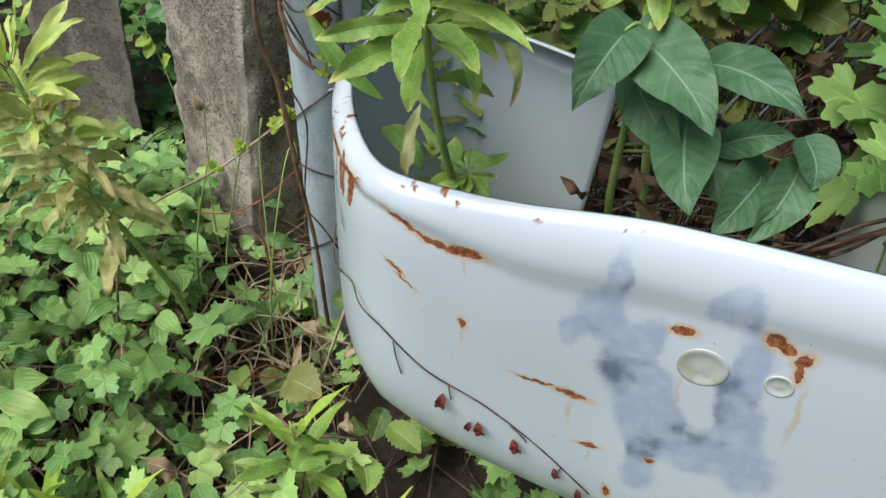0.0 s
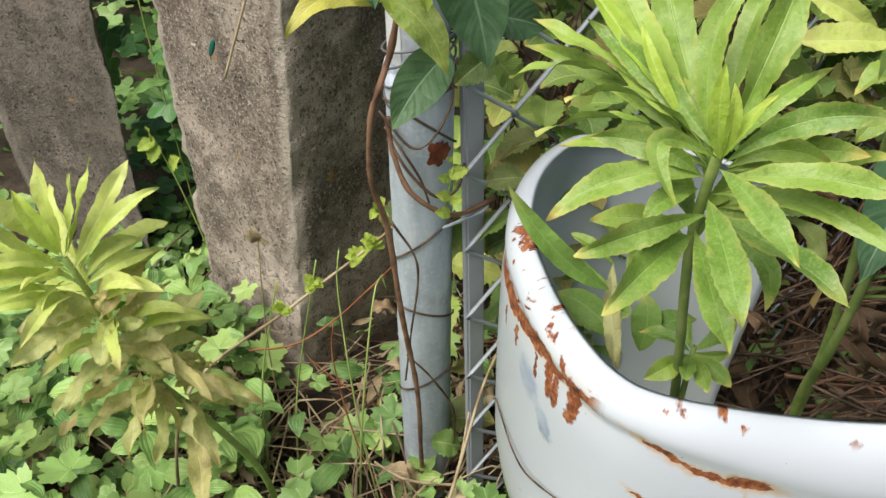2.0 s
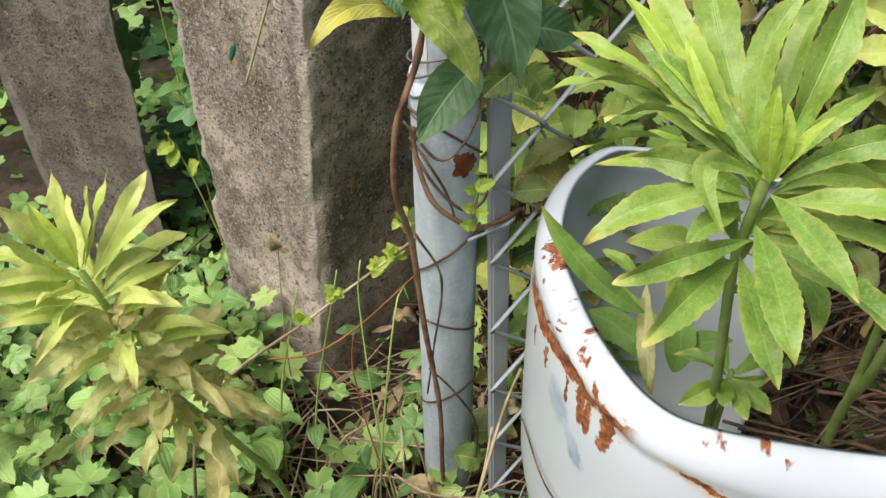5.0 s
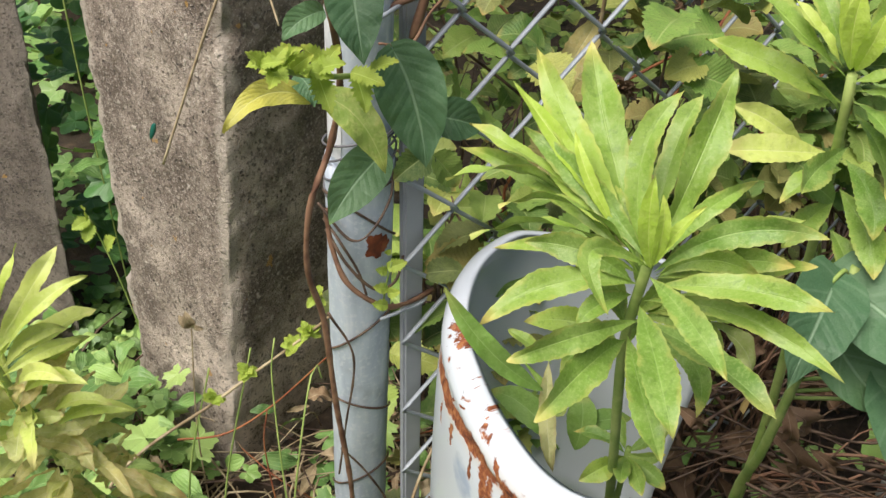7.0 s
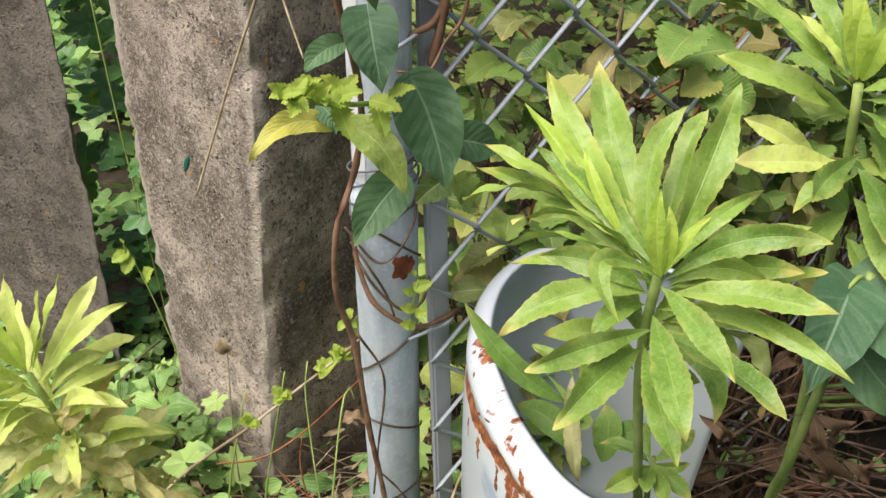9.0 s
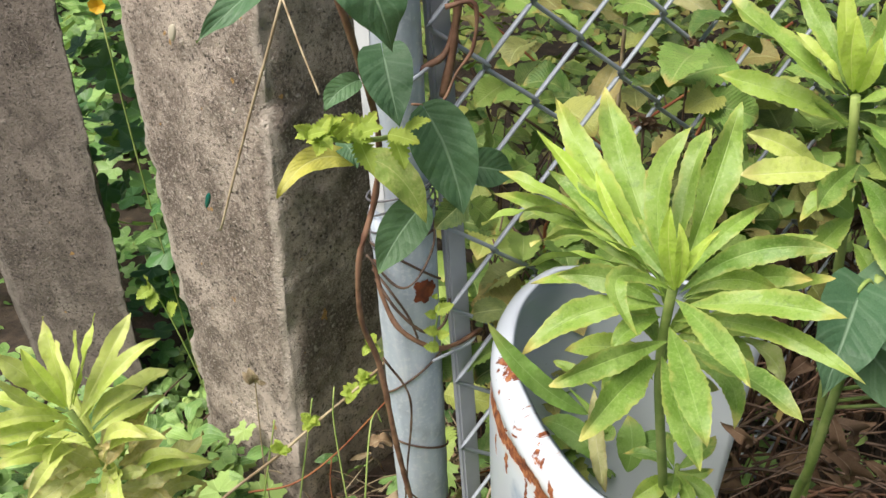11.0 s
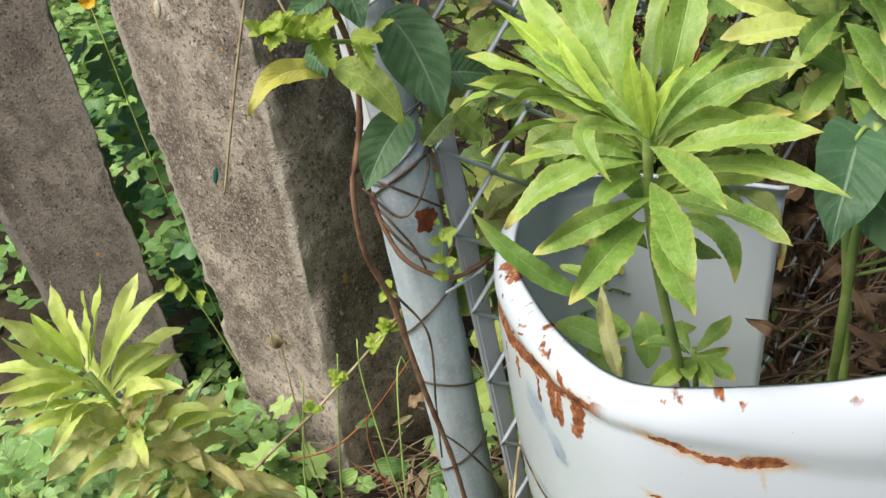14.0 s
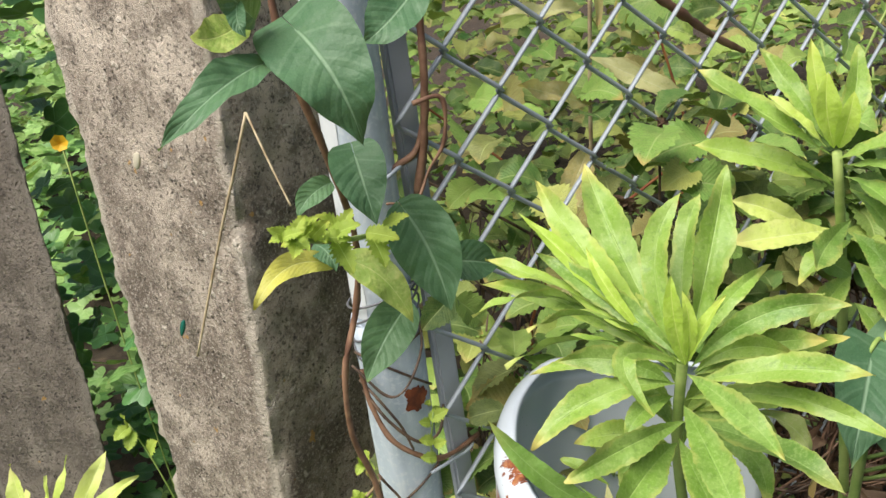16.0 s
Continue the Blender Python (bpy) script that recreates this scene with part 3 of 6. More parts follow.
def build_fence():
    t = thing("chain_link_fence", on_fence(0, gz(-0.048, 0.805)), "galvanised chain-link fence with overgrown diamond mesh", "fence")
    h = FW / 2
    for i in range(-1, 38):
        line = []
        for j in range(0, 30):
            z = FZ + FH * ((i + 1) % 2) / 2 + (j - 18) * FH / 2
            right = (j % 2 == 0)
            # right ends of one wire hook into the left ends of the next
            s = (i + 1) * h if right else i * h
            for dz, ds, dn in ((-0.004, -0.003 if right else 0.003, -0.0012), (0, 0.0012 if right else -0.0012, 0.0014), (0.004, -0.003 if right else 0.003, 0.0012)):
                if 0.02 < z + dz < 1.2:
                    line.append(on_fence(s + ds, z + dz, dn + (0.001 if right else -0.001)))
        vs, fs = tube_data(line, 0.0017, 6)
        part("wire", mesh_of("wire", vs, fs, M_WIRE), t)


build_fence()


def build_bar():
    t = thing("tension_bar", (-0.076, 0.80, 0.04), "narrow grey steel tension bar standing beside the pole", "bar")
    me = bpy.data.meshes.new("bar")
    bm = bmesh.new()
    bmesh.ops.create_cube(bm, size=1.0, matrix=Matrix.LocRotScale((-0.0765, 0.803, 0.6), Euler((0.0, 0.0, radians(24))), (0.0160, 0.008, 1.25)))
    bmesh.ops.bevel(bm, geom=bm.edges[:], offset=0.0018, segments=2, affect="EDGES")
    bm.to_mesh(me)
    bm.free()
    me.materials.append(M_BAR)
    part("bar", me, t)
    tube("tie_wire", [(-0.112, 0.772, 0.655), (-0.098, 0.772, 0.660), (-0.084, 0.788, 0.662), (-0.070, 0.796, 0.664), (-0.066, 0.806, 0.664), (-0.078, 0.814, 0.662)], 0.0013, M_WIRE, t, 30, 6, 1.0, "short galvanised tie wire")
    tube("tie_wire", [(-0.100, 0.79, 0.436), (-0.084, 0.793, 0.440), (-0.070, 0.797, 0.443), (-0.066, 0.806, 0.443), (-0.078, 0.814, 0.441)], 0.0013, M_WIRE, t, 30, 6, 1.0, "short galvanised tie wire")


build_bar()


# ---- white enamel basin ----
RIM = [(0.135, 0.735), (0.055, 0.768), (0.002, 0.768), (-0.028, 0.750), (-0.050, 0.717), (-0.062, 0.670), (-0.058, 0.620), (-0.043, 0.578), (-0.022, 0.558), (0.03, 0.541), (0.106, 0.522), (0.16, 0.502), (0.23, 0.474), (0.34, 0.43), (0.46, 0.38)]
RIM_N = 150
rim_line, RIM_LEN = spline([(x, y, 0) for x, y in RIM], RIM_N)


def rim_frame(i):
    d = (rim_line[min(i + 1, RIM_N - 1)] - rim_line[max(i - 1, 0)]).normalized()
    return rim_line[i], Vector((-d.y, d.x, 0)) * -1


def basin_low(x):
    return max(0.14, 0.288 - 0.40 * max(0.0, x + 0.03))


def basin_top(i):
    p = rim_line[i]
    back = i / RIM_N < 0.32
    return 0.507 + (0.008 if back else 0.008 * max(0, 1 - abs(i / RIM_N - 0.32) * 14)) + 0.004 * max(0, min(1, (p.x - 0.02) / 0.10)) - (0.035 * max(0, min(1, (p.x + 0.01) / 0.14)) if back else 0) + 0.006 * max(0, min(1, (0.05 - p.x) * 10))


# outward offset against depth below the rim, outside of the shell
PROFILE = [(-0.0015, 0.0), (0.001, -0.0004), (0.006, -0.003), (0.0110, -0.008), (0.0142, -0.015), (0.0148, -0.021), (0.0128, -0.026), (0.0134, -0.031), (0.0152, -0.040), (0.0168, -0.060)]


def crease_drop(i):
    """Depth of the rim's crease, and width of its lip, against the profile: narrow at the round end, deep along the front."""
    f = max(0.0, min(1.0, (rim_line[i].x + 0.05) / 0.14)) if i > RIM_N * 0.42 else 0.0
    f = f * f * (3 - 2 * f)
    return 0.72 + 1.03 * f, 0.78 + 0.22 * f


def build_basin():
    t = thing("enamel_basin", (0.2, 0.6, 0.2), "chipped white enamel basin with rust streaks and grey paint smears", "basin")
    vs, fs, uv = [], [], []
    lowest = 9
    rows = len(PROFILE) + lowest
    for i in range(RIM_N):
        p, o = rim_frame(i)
        top, low = basin_top(i), basin_low(p.x)
        drop, lip = crease_drop(i)
        outer = [(a * lip + 0.003, top + b * drop) for a, b in PROFILE]
        z0 = outer[-1][1]
        for k in range(1, lowest + 1):
            f = k / lowest
            g = max(0, (f - 0.6) / 0.4)
            outer.append((0.0168 * lip + 0.003 + 0.0045 * f - 0.022 * g ** 2.5, z0 + (low - z0) * (1 - (1 - f) ** 1.0 if f < 0.8 else 1 - (1 - f) * 0.7 * 1.43)))
        inner = [(a - 0.0028, z - 0.0008) for a, z in outer]
        for a, z in outer + inner[::-1]:
            dent = 0.0012 * noise.noise(Vector((p.x * 9, p.y * 9, z * 9)))
            cut = 0.12 * (top - z) * max(0.0, 1 - i / (0.22 * RIM_N))
            vs.append(p + o * (a + dent) + Vector((-cut, 0, z)))
            uv.append((RIM_LEN * i / (RIM_N - 1), z))
    w = 2 * rows
    for i in range(RIM_N - 1):
        for k in range(w):
            a, b = i * w + k, i * w + (k + 1) % w
            fs.append((a, b, b + w, a + w))
    fs += [tuple(range(w))[::-1], tuple((RIM_N - 1) * w + k for k in range(w))]
    me = mesh_of("shell", vs, fs, M_ENAMEL, uv)
    return part("shell", me, t)


def arc_of(x, y=None):
    """Length along the rim to the front wall's point at x, or to the round end's point nearest to x, y."""
    best = min(((abs(rim_line[i].x - x) if y is None else (rim_line[i].xy - Vector((x, y))).length), i) for i in range(RIM_N) if i > RIM_N * 0.25 and (y is not None or i > RIM_N * 0.42))
    return RIM_LEN * best[1] / (RIM_N - 1)


def enamel():
    k = Net("white_enamel")
    uv, o = k.coord("UV"), k.coord("Object")
    warp = k.n.new("ShaderNodeVectorMath")
    warp.operation = "MULTIPLY_ADD"
    wob = k.n.new("ShaderNodeTexNoise")
    wob.inputs["Scale"].default_value, wob.inputs["Detail"].default_value = 70.0, 5.0
    k.l.new(uv, wob.inputs["Vector"])
    k.l.new(wob.outputs["Color"], warp.inputs[0])
    warp.inputs[1].default_value = (0.008, 0.008, 0)
    off = k.n.new("ShaderNodeVectorMath")
    off.inputs[1].default_value = (-0.004, -0.004, 0)
    k.l.new(uv, off.inputs[0])
    k.l.new(off.outputs[0], warp.inputs[2])
    fizz = k.n.new("ShaderNodeTexNoise")
    fizz.inputs["Scale"].default_value, fizz.inputs["Detail"].default_value = 330.0, 4.0
    k.l.new(uv, fizz.inputs["Vector"])
    fuzz = k.n.new("ShaderNodeVectorMath")
    fuzz.operation = "MULTIPLY_ADD"
    fuzz.inputs[1].default_value = (0.005, 0.005, 0)
    k.l.new(fizz.outputs["Color"], fuzz.inputs[0])
    k.l.new(warp.outputs[0], fuzz.inputs[2])
    back = k.n.new("ShaderNodeVectorMath")
    back.inputs[1].default_value = (-0.0025, -0.0025, 0)
    k.l.new(fuzz.outputs[0], back.inputs[0])
    place = back.outputs[0]

    def reach(s, z, rs, rz, turn=0.0):
        m = k.n.new("ShaderNodeMapping")
        m.vector_type = "TEXTURE"
        m.inputs["Location"].default_value = (s, z, 0)
        m.inputs["Rotation"].default_value = (0, 0, radians(turn))
        m.inputs["Scale"].default_value = (rs, rz, 1)
        k.l.new(place, m.inputs[0])
        d = k.n.new("ShaderNodeVectorMath")
        d.operation = "LENGTH"
        k.l.new(m.outputs[0], d.inputs[0])
        return d.outputs["Value"]

    def spot(s, z, rs, rz, turn=0.0, soft=0.35):
        return k.step(reach(s, z, rs, rz, turn), 1.0, 1.0 - soft)

    def most(items):
        f = items[0]
        for g in items[1:]:
            f = k.math("MAXIMUM", f, g)
        return f

    white = k.mix(k.math("MULTIPLY", k.step(k.noise(8.0, 4.0, o), 0.4, 0.7), 0.4), (0.63, 0.68, 0.735), (0.57, 0.62, 0.675))
    dots = k.step(k.noise(260.0, 2.0, o), 0.74, 0.77)
    col = k.mix(k.math("MULTIPLY", dots, 0.6), white, (0.25, 0.25, 0.25))
    smear = k.math("ADD", spot(arc_of(-0.058, 0.620), 0.466, 0.016, 0.020, 25, 0.9), spot(arc_of(-0.053, 0.603), 0.450, 0.011, 0.016, 25, 0.9))
    for x, z, a, b, r in SMEARS:
        smear = k.math("ADD", smear, spot(arc_of(x), z, a * 1.55, b * 1.55, r, 0.95))
    cloud = k.noise(34.0, 6.0, uv, 0.6)
    smear = k.step(k.math("ADD", k.math("MINIMUM", smear, 1.0), k.math("MULTIPLY", k.math("SUBTRACT", cloud, 0.5), 0.75)), 0.16, 0.74)
    tone = k.mix(k.step(k.noise(26.0, 2.0, uv), 0.50, 0.72), (0.40, 0.47, 0.60), (0.13, 0.17, 0.26))
    col = k.mix(k.math("MULTIPLY", smear, k.math("ADD", 0.5, k.math("MULTIPLY", k.step(k.noise(60.0, 5.0, uv), 0.3, 0.6), 0.45))), col, tone)
    near = [reach(arc_of(x), z, a, b, r) for x, z, a, b, r in RUSTS]
    close = near[0]
    for d in near[1:]:
        close = k.math("MINIMUM", close, d)
    halo = k.step(close, 2.0, 0.9)
    col = k.mix(k.math("MULTIPLY", halo, 0.6), col, (0.66, 0.40, 0.14))
    drip = most([spot(arc_of(x), z, a, b, r, 0.9) for x, z, a, b, r in DRIPS])
    col = k.mix(k.math("MULTIPLY", drip, 0.55), col, (0.60, 0.45, 0.20))
    rust = k.step(close, 1.0, 0.8)
    sep = k.n.new("ShaderNodeSeparateXYZ")
    k.l.new(uv, sep.inputs[0])
    # the round end: chipped lip, and a broken band along the crease with short runs below it
    su, sv = sep.outputs[0], sep.outputs[1]
    s0, s1 = arc_of(-0.066, 0.69), arc_of(-0.040, 0.575)
    inside = k.math("MULTIPLY", k.step(su, s0 - 0.01, s0 + 0.02), k.step(su, s1 + 0.006, s1 - 0.004))
    wav = k.noise(55.0, 5.0, uv, 0.65)
    centre = k.math("ADD", 0.4930, k.math("MULTIPLY", k.math("SUBTRACT", su, s0), 0.045))
    far = k.math("ABSOLUTE", k.math("SUBTRACT", sv, k.math("ADD", centre, k.math("MULTIPLY", k.math("SUBTRACT", k.noise(30.0, 2.0, uv), 0.5), 0.008))))
    band = k.step(k.math("SUBTRACT", far, k.math("MULTIPLY", k.math("SUBTRACT", wav, 0.5), 0.018)), 0.0056, 0.0040)
    lip0 = arc_of(-0.035, 0.745)
    lip = k.math("MULTIPLY", k.step(su, lip0, lip0 + 0.03), k.step(su, arc_of(-0.02), arc_of(-0.04)))
    chip = k.step(k.math("ADD", k.noise(95.0, 6.0, uv, 0.72), k.math("MULTIPLY", k.math("SUBTRACT", sv, 0.512), 16.0)), 0.655, 0.675)
    cells = k.n.new("ShaderNodeTexVoronoi")
    cells.feature = "DISTANCE_TO_EDGE"
    cells.inputs["Scale"].default_value = 42.0
    k.l.new(place, cells.inputs["Vector"])
    crack = k.math("MULTIPLY", k.step(cells.outputs["Distance"], 0.030, 0.015), k.math("MULTIPLY", k.step(sv, 0.492, 0.495), k.step(k.noise(40.0, 3.0, uv), 0.55, 0.60)))
    ends = most([spot(arc_of(x, y), z, a, b, r, 0.25) for x, y, z, a, b, r in END_RUSTS])
    rust = most([rust, ends, k.math("MULTIPLY", band, inside), k.math("MULTIPLY", chip, lip), k.math("MULTIPLY", crack, inside)])
    glint = k.math("MULTIPLY", k.step(sv, 0.500, 0.506), k.step(k.noise(60.0, 4.0, uv), 0.63, 0.67))
    rust = k.math("MAXIMUM", rust, k.math("MULTIPLY", glint, k.math("MULTIPLY", k.step(su, arc_of(0.12), arc_of(0.10)), k.step(su, lip0, lip0 + 0.02))))
    wash = k.math("MULTIPLY", inside, k.step(far, 0.014, 0.002))
    col = k.mix(k.math("MULTIPLY", wash, 0.25), col, (0.62, 0.46, 0.25))
    rcol = k.ramp(k.noise(230.0, 6.0, o, 0.7), [(0.32, (0.07, 0.020, 0.010)), (0.48, (0.25, 0.072, 0.024)), (0.68, (0.46, 0.20, 0.075))])
    col = k.mix(rust, col, rcol)
    k.bump(k.math("SUBTRACT", k.math("MULTIPLY", k.noise(9.0, 2.0, o), 0.6), k.math("MULTIPLY", rust, 0.6)), 0.35, 0.0015)
    return k.done(col, k.math("ADD", 0.2, k.math("MULTIPLY", rust, 0.65)))


# x on the front wall, height, half length, half height, turn
SMEARS = [(0.120, 0.425, 0.013, 0.020, 0), (0.150, 0.372, 0.012, 0.022, 20), (0.180, 0.408, 0.011, 0.024, 0), (0.178, 0.366, 0.018, 0.016, 10), (0.138, 0.345, 0.012, 0.018, 0), (0.104, 0.480, 0.009, 0.020, 0), (0.102, 0.447, 0.016, 0.022, 20), (0.084, 0.432, 0.008, 0.012, 0), (0.115, 0.410, 0.018, 0.026, 0), (0.128, 0.440, 0.010, 0.020, -20), (0.140, 0.402, 0.012, 0.018, 0), (0.146, 0.366, 0.010, 0.024, -15), (0.126, 0.372, 0.014, 0.022, 0),
          (0.163, 0.474, 0.010, 0.014, 0), (0.176, 0.478, 0.010, 0.018, 0), (0.185, 0.436, 0.012, 0.030, 0), (0.190, 0.388, 0.014, 0.024, 0), (0.168, 0.348, 0.020, 0.016, 0), (0.203, 0.350, 0.018, 0.024, 0), (0.142, 0.316, 0.014, 0.018, 0)]
RUSTS = [(-0.020, 0.487, 0.014, 0.0017, -28), (0.002, 0.478, 0.014, 0.0024, -20), (0.018, 0.4755, 0.012, 0.0034, -4), (-0.032, 0.4515, 0.007, 0.0016, -42), (-0.020, 0.443, 0.007, 0.0009, -35), (0.017, 0.421, 0.0026, 0.0042, 20), (0.062, 0.3835, 0.014, 0.0013, -12), (0.086, 0.377, 0.012, 0.0028, -12),
         (0.104, 0.332, 0.008, 0.002, -5), (0.146, 0.334, 0.004, 0.002, 0), (0.124, 0.287, 0.003, 0.006, 15), (0.146, 0.451, 0.007, 0.003, 5), (0.188, 0.460, 0.006, 0.005, 0), (0.196, 0.458, 0.008, 0.0036, -15), (0.205, 0.452, 0.005, 0.006, -30), (0.208, 0.443, 0.003, 0.008, 0)]
DRIPS = [(0.019, 0.465, 0.002, 0.010, 0), (0.018, 0.410, 0.002, 0.012, 0), (0.090, 0.362, 0.003, 0.016, 0), (0.105, 0.322, 0.002, 0.010, 0), (0.211, 0.410, 0.003, 0.040, 0), (0.150, 0.40, 0.002, 0.03, 0)]
END_RUSTS = [(-0.053, 0.602, 0.486, 0.0040, 0.014, 8), (-0.044, 0.583, 0.486, 0.0050, 0.014, 8), (-0.064, 0.655, 0.478, 0.0016, 0.010, 0), (-0.058, 0.622, 0.497, 0.0012, 0.012, 35), (-0.062, 0.645, 0.499, 0.0011, 0.012, -40), (-0.048, 0.590, 0.500, 0.0022, 0.010, 30), (-0.050, 0.598, 0.482, 0.0034, 0.012, 0), (-0.045, 0.583, 0.483, 0.0036, 0.012, 0), (-0.060, 0.640, 0.480, 0.0026, 0.009, 0), (-0.056, 0.613, 0.482, 0.0022, 0.009, 0), (-0.071, 0.653, 0.500, 0.008, 0.0018, 40), (-0.061, 0.604, 0.500, 0.010, 0.002, -35), (-0.066, 0.690, 0.500, 0.008, 0.0018, -40)]
M_ENAMEL = enamel()
basin = build_basin()


def wall_point(x, z, out=0.0):
    """A point on the outside of the basin's front wall, and the way out of it."""
    i = min(range(int(RIM_N * 0.42), RIM_N), key=lambda j: abs(rim_line[j].x - x))
    p, o = rim_frame(i)
    drop, lip = crease_drop(i)
    depth = (basin_top(i) - z) / drop
    a = np.interp(depth, [0.0, 0.003, 0.008, 0.015, 0.021, 0.026, 0.031, 0.040, 0.060, 0.2], [0.001, 0.006, 0.011, 0.0142, 0.0148, 0.0128, 0.0134, 0.0152, 0.0168, 0.0205]) * lip + 0.003
    f = (x - p.x) / (o.cross(Vector((0, 0, 1))).x or 1)
    return p + o.cross(Vector((0, 0, 1))) * f + o * (a + out) + Vector((0, 0, z)), o


def disc(name, x, z, r, thick, mat, label, dish=0.0, out=0.0):
    c, o = wall_point(x, z, out)
    side = o.cross(Vector((0, 0, 1))).normalized()
    vs, fs, n = [], [], 28
    rings = [(1.0, 0.0), (1.0, thick * 0.7), (0.94, thick), (0.80, thick), (0.74, thick - dish), (0.3, thick - dish * 1.2), (0.01, thick - dish * 0.6)]
    for q, h in rings:
        for j in range(n):
            w = 6.2832 * j / n
            vs.append(c + side * (q * r * math.cos(w)) + Vector((0, 0, q * r * math.sin(w))) + o * h)
    for k2 in range(len(rings) - 1):
        for j in range(n):
            fs.append((k2 * n + j, k2 * n + (j + 1) % n, (k2 + 1) * n + (j + 1) % n, (k2 + 1) * n + j))
    part(name, mesh_of(name, vs, fs, mat), basin, label)


disc("drain_plug", 0.160, 0.428, 0.0150, 0.0007, M_PLUG, "yellowed white round drain plug", 0.0004)
disc("overflow_hole", 0.200, 0.430, 0.0085, 0.0008, M_PLUG, "small round hole with pale inside", 0.0004)


def basin_vine():
    t = thing("dead_creeper", wall_point(0.05, 0.34, 0.002)[0], "thin dead creeper with dark red leaves clinging to the basin", "vine")
    marks = [(-0.045, 0.408), (-0.031, 0.397), (-0.005, 0.371), (0.034, 0.350), (0.071, 0.320), (0.112, 0.280)]
    round_end = [(-0.082, 0.672, 0.386), (-0.082, 0.660, 0.397), (-0.080, 0.622, 0.402), (-0.0765, 0.602, 0.405), (-0.0705, 0.586, 0.411), (-0.0615, 0.571, 0.414)]
    tube("stem", round_end + [wall_point(x, z, 0.0016)[0] for x, z in marks], 0.0006, M_TWIG, t, 90, 5, 0.9, "", 0.4)
    for i, (x, z, dx, dz) in enumerate([(-0.024, 0.388, 0.004, -0.028), (0.01, 0.362, 0.002, -0.014), (0.052, 0.335, 0.012, -0.014), (0.09, 0.302, -0.004, -0.012)]):
        tube("tendril", [wall_point(x, z, 0.0015)[0], wall_point(x + dx * 0.6, z + dz * 0.4, 0.003)[0], wall_point(x + dx, z + dz, 0.0015)[0]], 0.0005, M_TWIG, t, 12, 5)
    for x, z, dx, dz in [(0.007, 0.352, -0.001, -0.017), (0.031, 0.332, 0.006, -0.014), (0.026, 0.330, -0.003, -0.010), (0.055, 0.322, 0.008, -0.014), (0.085, 0.300, 0.006, -0.010), (0.104, 0.283, 0.004, -0.012)]:
        leaf(REDLEAF, t, wall_point(x, z, 0.002)[0], wall_point(x + dx * 0.75, z + dz * 0.75, 0.004)[0], (0, -1, 0.2), 0.9, 20)


M_REDLEAF = leaf_material("red_leaf", [(0.12, 0.015, 0.012), (0.2, 0.03, 0.02)], (0.2, 0.06, 0.04), (0.08, 0.02, 0.015), 5, 0.5, leafy=False)
REDLEAF = variants("red_leaf", M_REDLEAF, [strip_leaf(0.33, 0.1, 6, 0.2, 0.6, peak=0.6, tip=0.7, ripple=0.08, seed=7)])
basin_vine()


# ---- goldenrod plants ----
gold = thing("goldenrod", (0.03, 0.66, 0.2), "bright green goldenrod plant with serrated leaves growing in the basin", "plant", "goldenrod plants")
tube("stem", [(0.035, 0.665, 0.2), (0.024, 0.640, 0.38), (0.004, 0.606, 0.48), (-0.005, 0.594, 0.528), (-0.010, 0.590, 0.572), (-0.012, 0.583, 0.601), (-0.014, 0.573, 0.631)], 0.0036, M_STEM, gold, 30, 8, 0.6)
blade(gold, GOLDEN, (-0.013, 0.576, 0.629), (-0.029, 0.604, 0.646), (-0.051, 0.637, 0.659), 0.0055)
blade(gold, GOLDEN, (-0.013, 0.579, 0.625), (-0.040, 0.616, 0.645), (-0.071, 0.651, 0.654), 0.0049)
blade(gold, GOLDEN, (-0.013, 0.583, 0.621), (-0.042, 0.627, 0.636), (-0.072, 0.665, 0.636), 0.0045)
blade(gold, GOLDEN, (-0.014, 0.582, 0.620), (-0.046, 0.620, 0.643), (-0.082, 0.641, 0.632), 0.0040, "edge")
blade(gold, GOLDEN, (-0.016, 0.576, 0.627), (-0.041, 0.586, 0.650), (-0.071, 0.590, 0.650), 0.0032, "edge")
blade(gold, GOLDEN, (-0.015, 0.578, 0.622), (-0.043, 0.598, 0.634), (-0.077, 0.610, 0.623), 0.0033, "edge")
blade(gold, GOLDEN, (-0.011, 0.585, 0.616), (-0.036, 0.604, 0.619), (-0.064, 0.622, 0.608), 0.0034)
blade(gold, GOLDEN, (-0.014, 0.570, 0.630), (-0.041, 0.565, 0.644), (-0.039, 0.546, 0.629), 0.0041)
blade(gold, GOLDEN, (-0.013, 0.579, 0.625), (-0.030, 0.625, 0.655), (-0.039, 0.667, 0.681), 0.0067)
blade(gold, FRESH, (-0.013, 0.580, 0.626), (-0.035, 0.619, 0.653), (-0.052, 0.655, 0.672), 0.0042)
blade(gold, FRESH, (-0.022, 0.591, 0.635), (-0.032, 0.603, 0.653), (-0.034, 0.619, 0.665), 0.0026)
blade(gold, GOLDEN, (-0.010, 0.587, 0.620), (-0.017, 0.628, 0.659), (-0.017, 0.662, 0.686), 0.0077)
blade(gold, GOLDEN, (-0.012, 0.580, 0.626), (-0.013, 0.598, 0.661), (0.004, 0.608, 0.686), 0.0056)
blade(gold, GOLDEN, (-0.008, 0.586, 0.620), (0.006, 0.611, 0.656), (0.023, 0.629, 0.674), 0.0052)
blade(gold, GOLDEN, (-0.006, 0.586, 0.621), (0.015, 0.606, 0.655), (0.035, 0.628, 0.685), 0.0078)
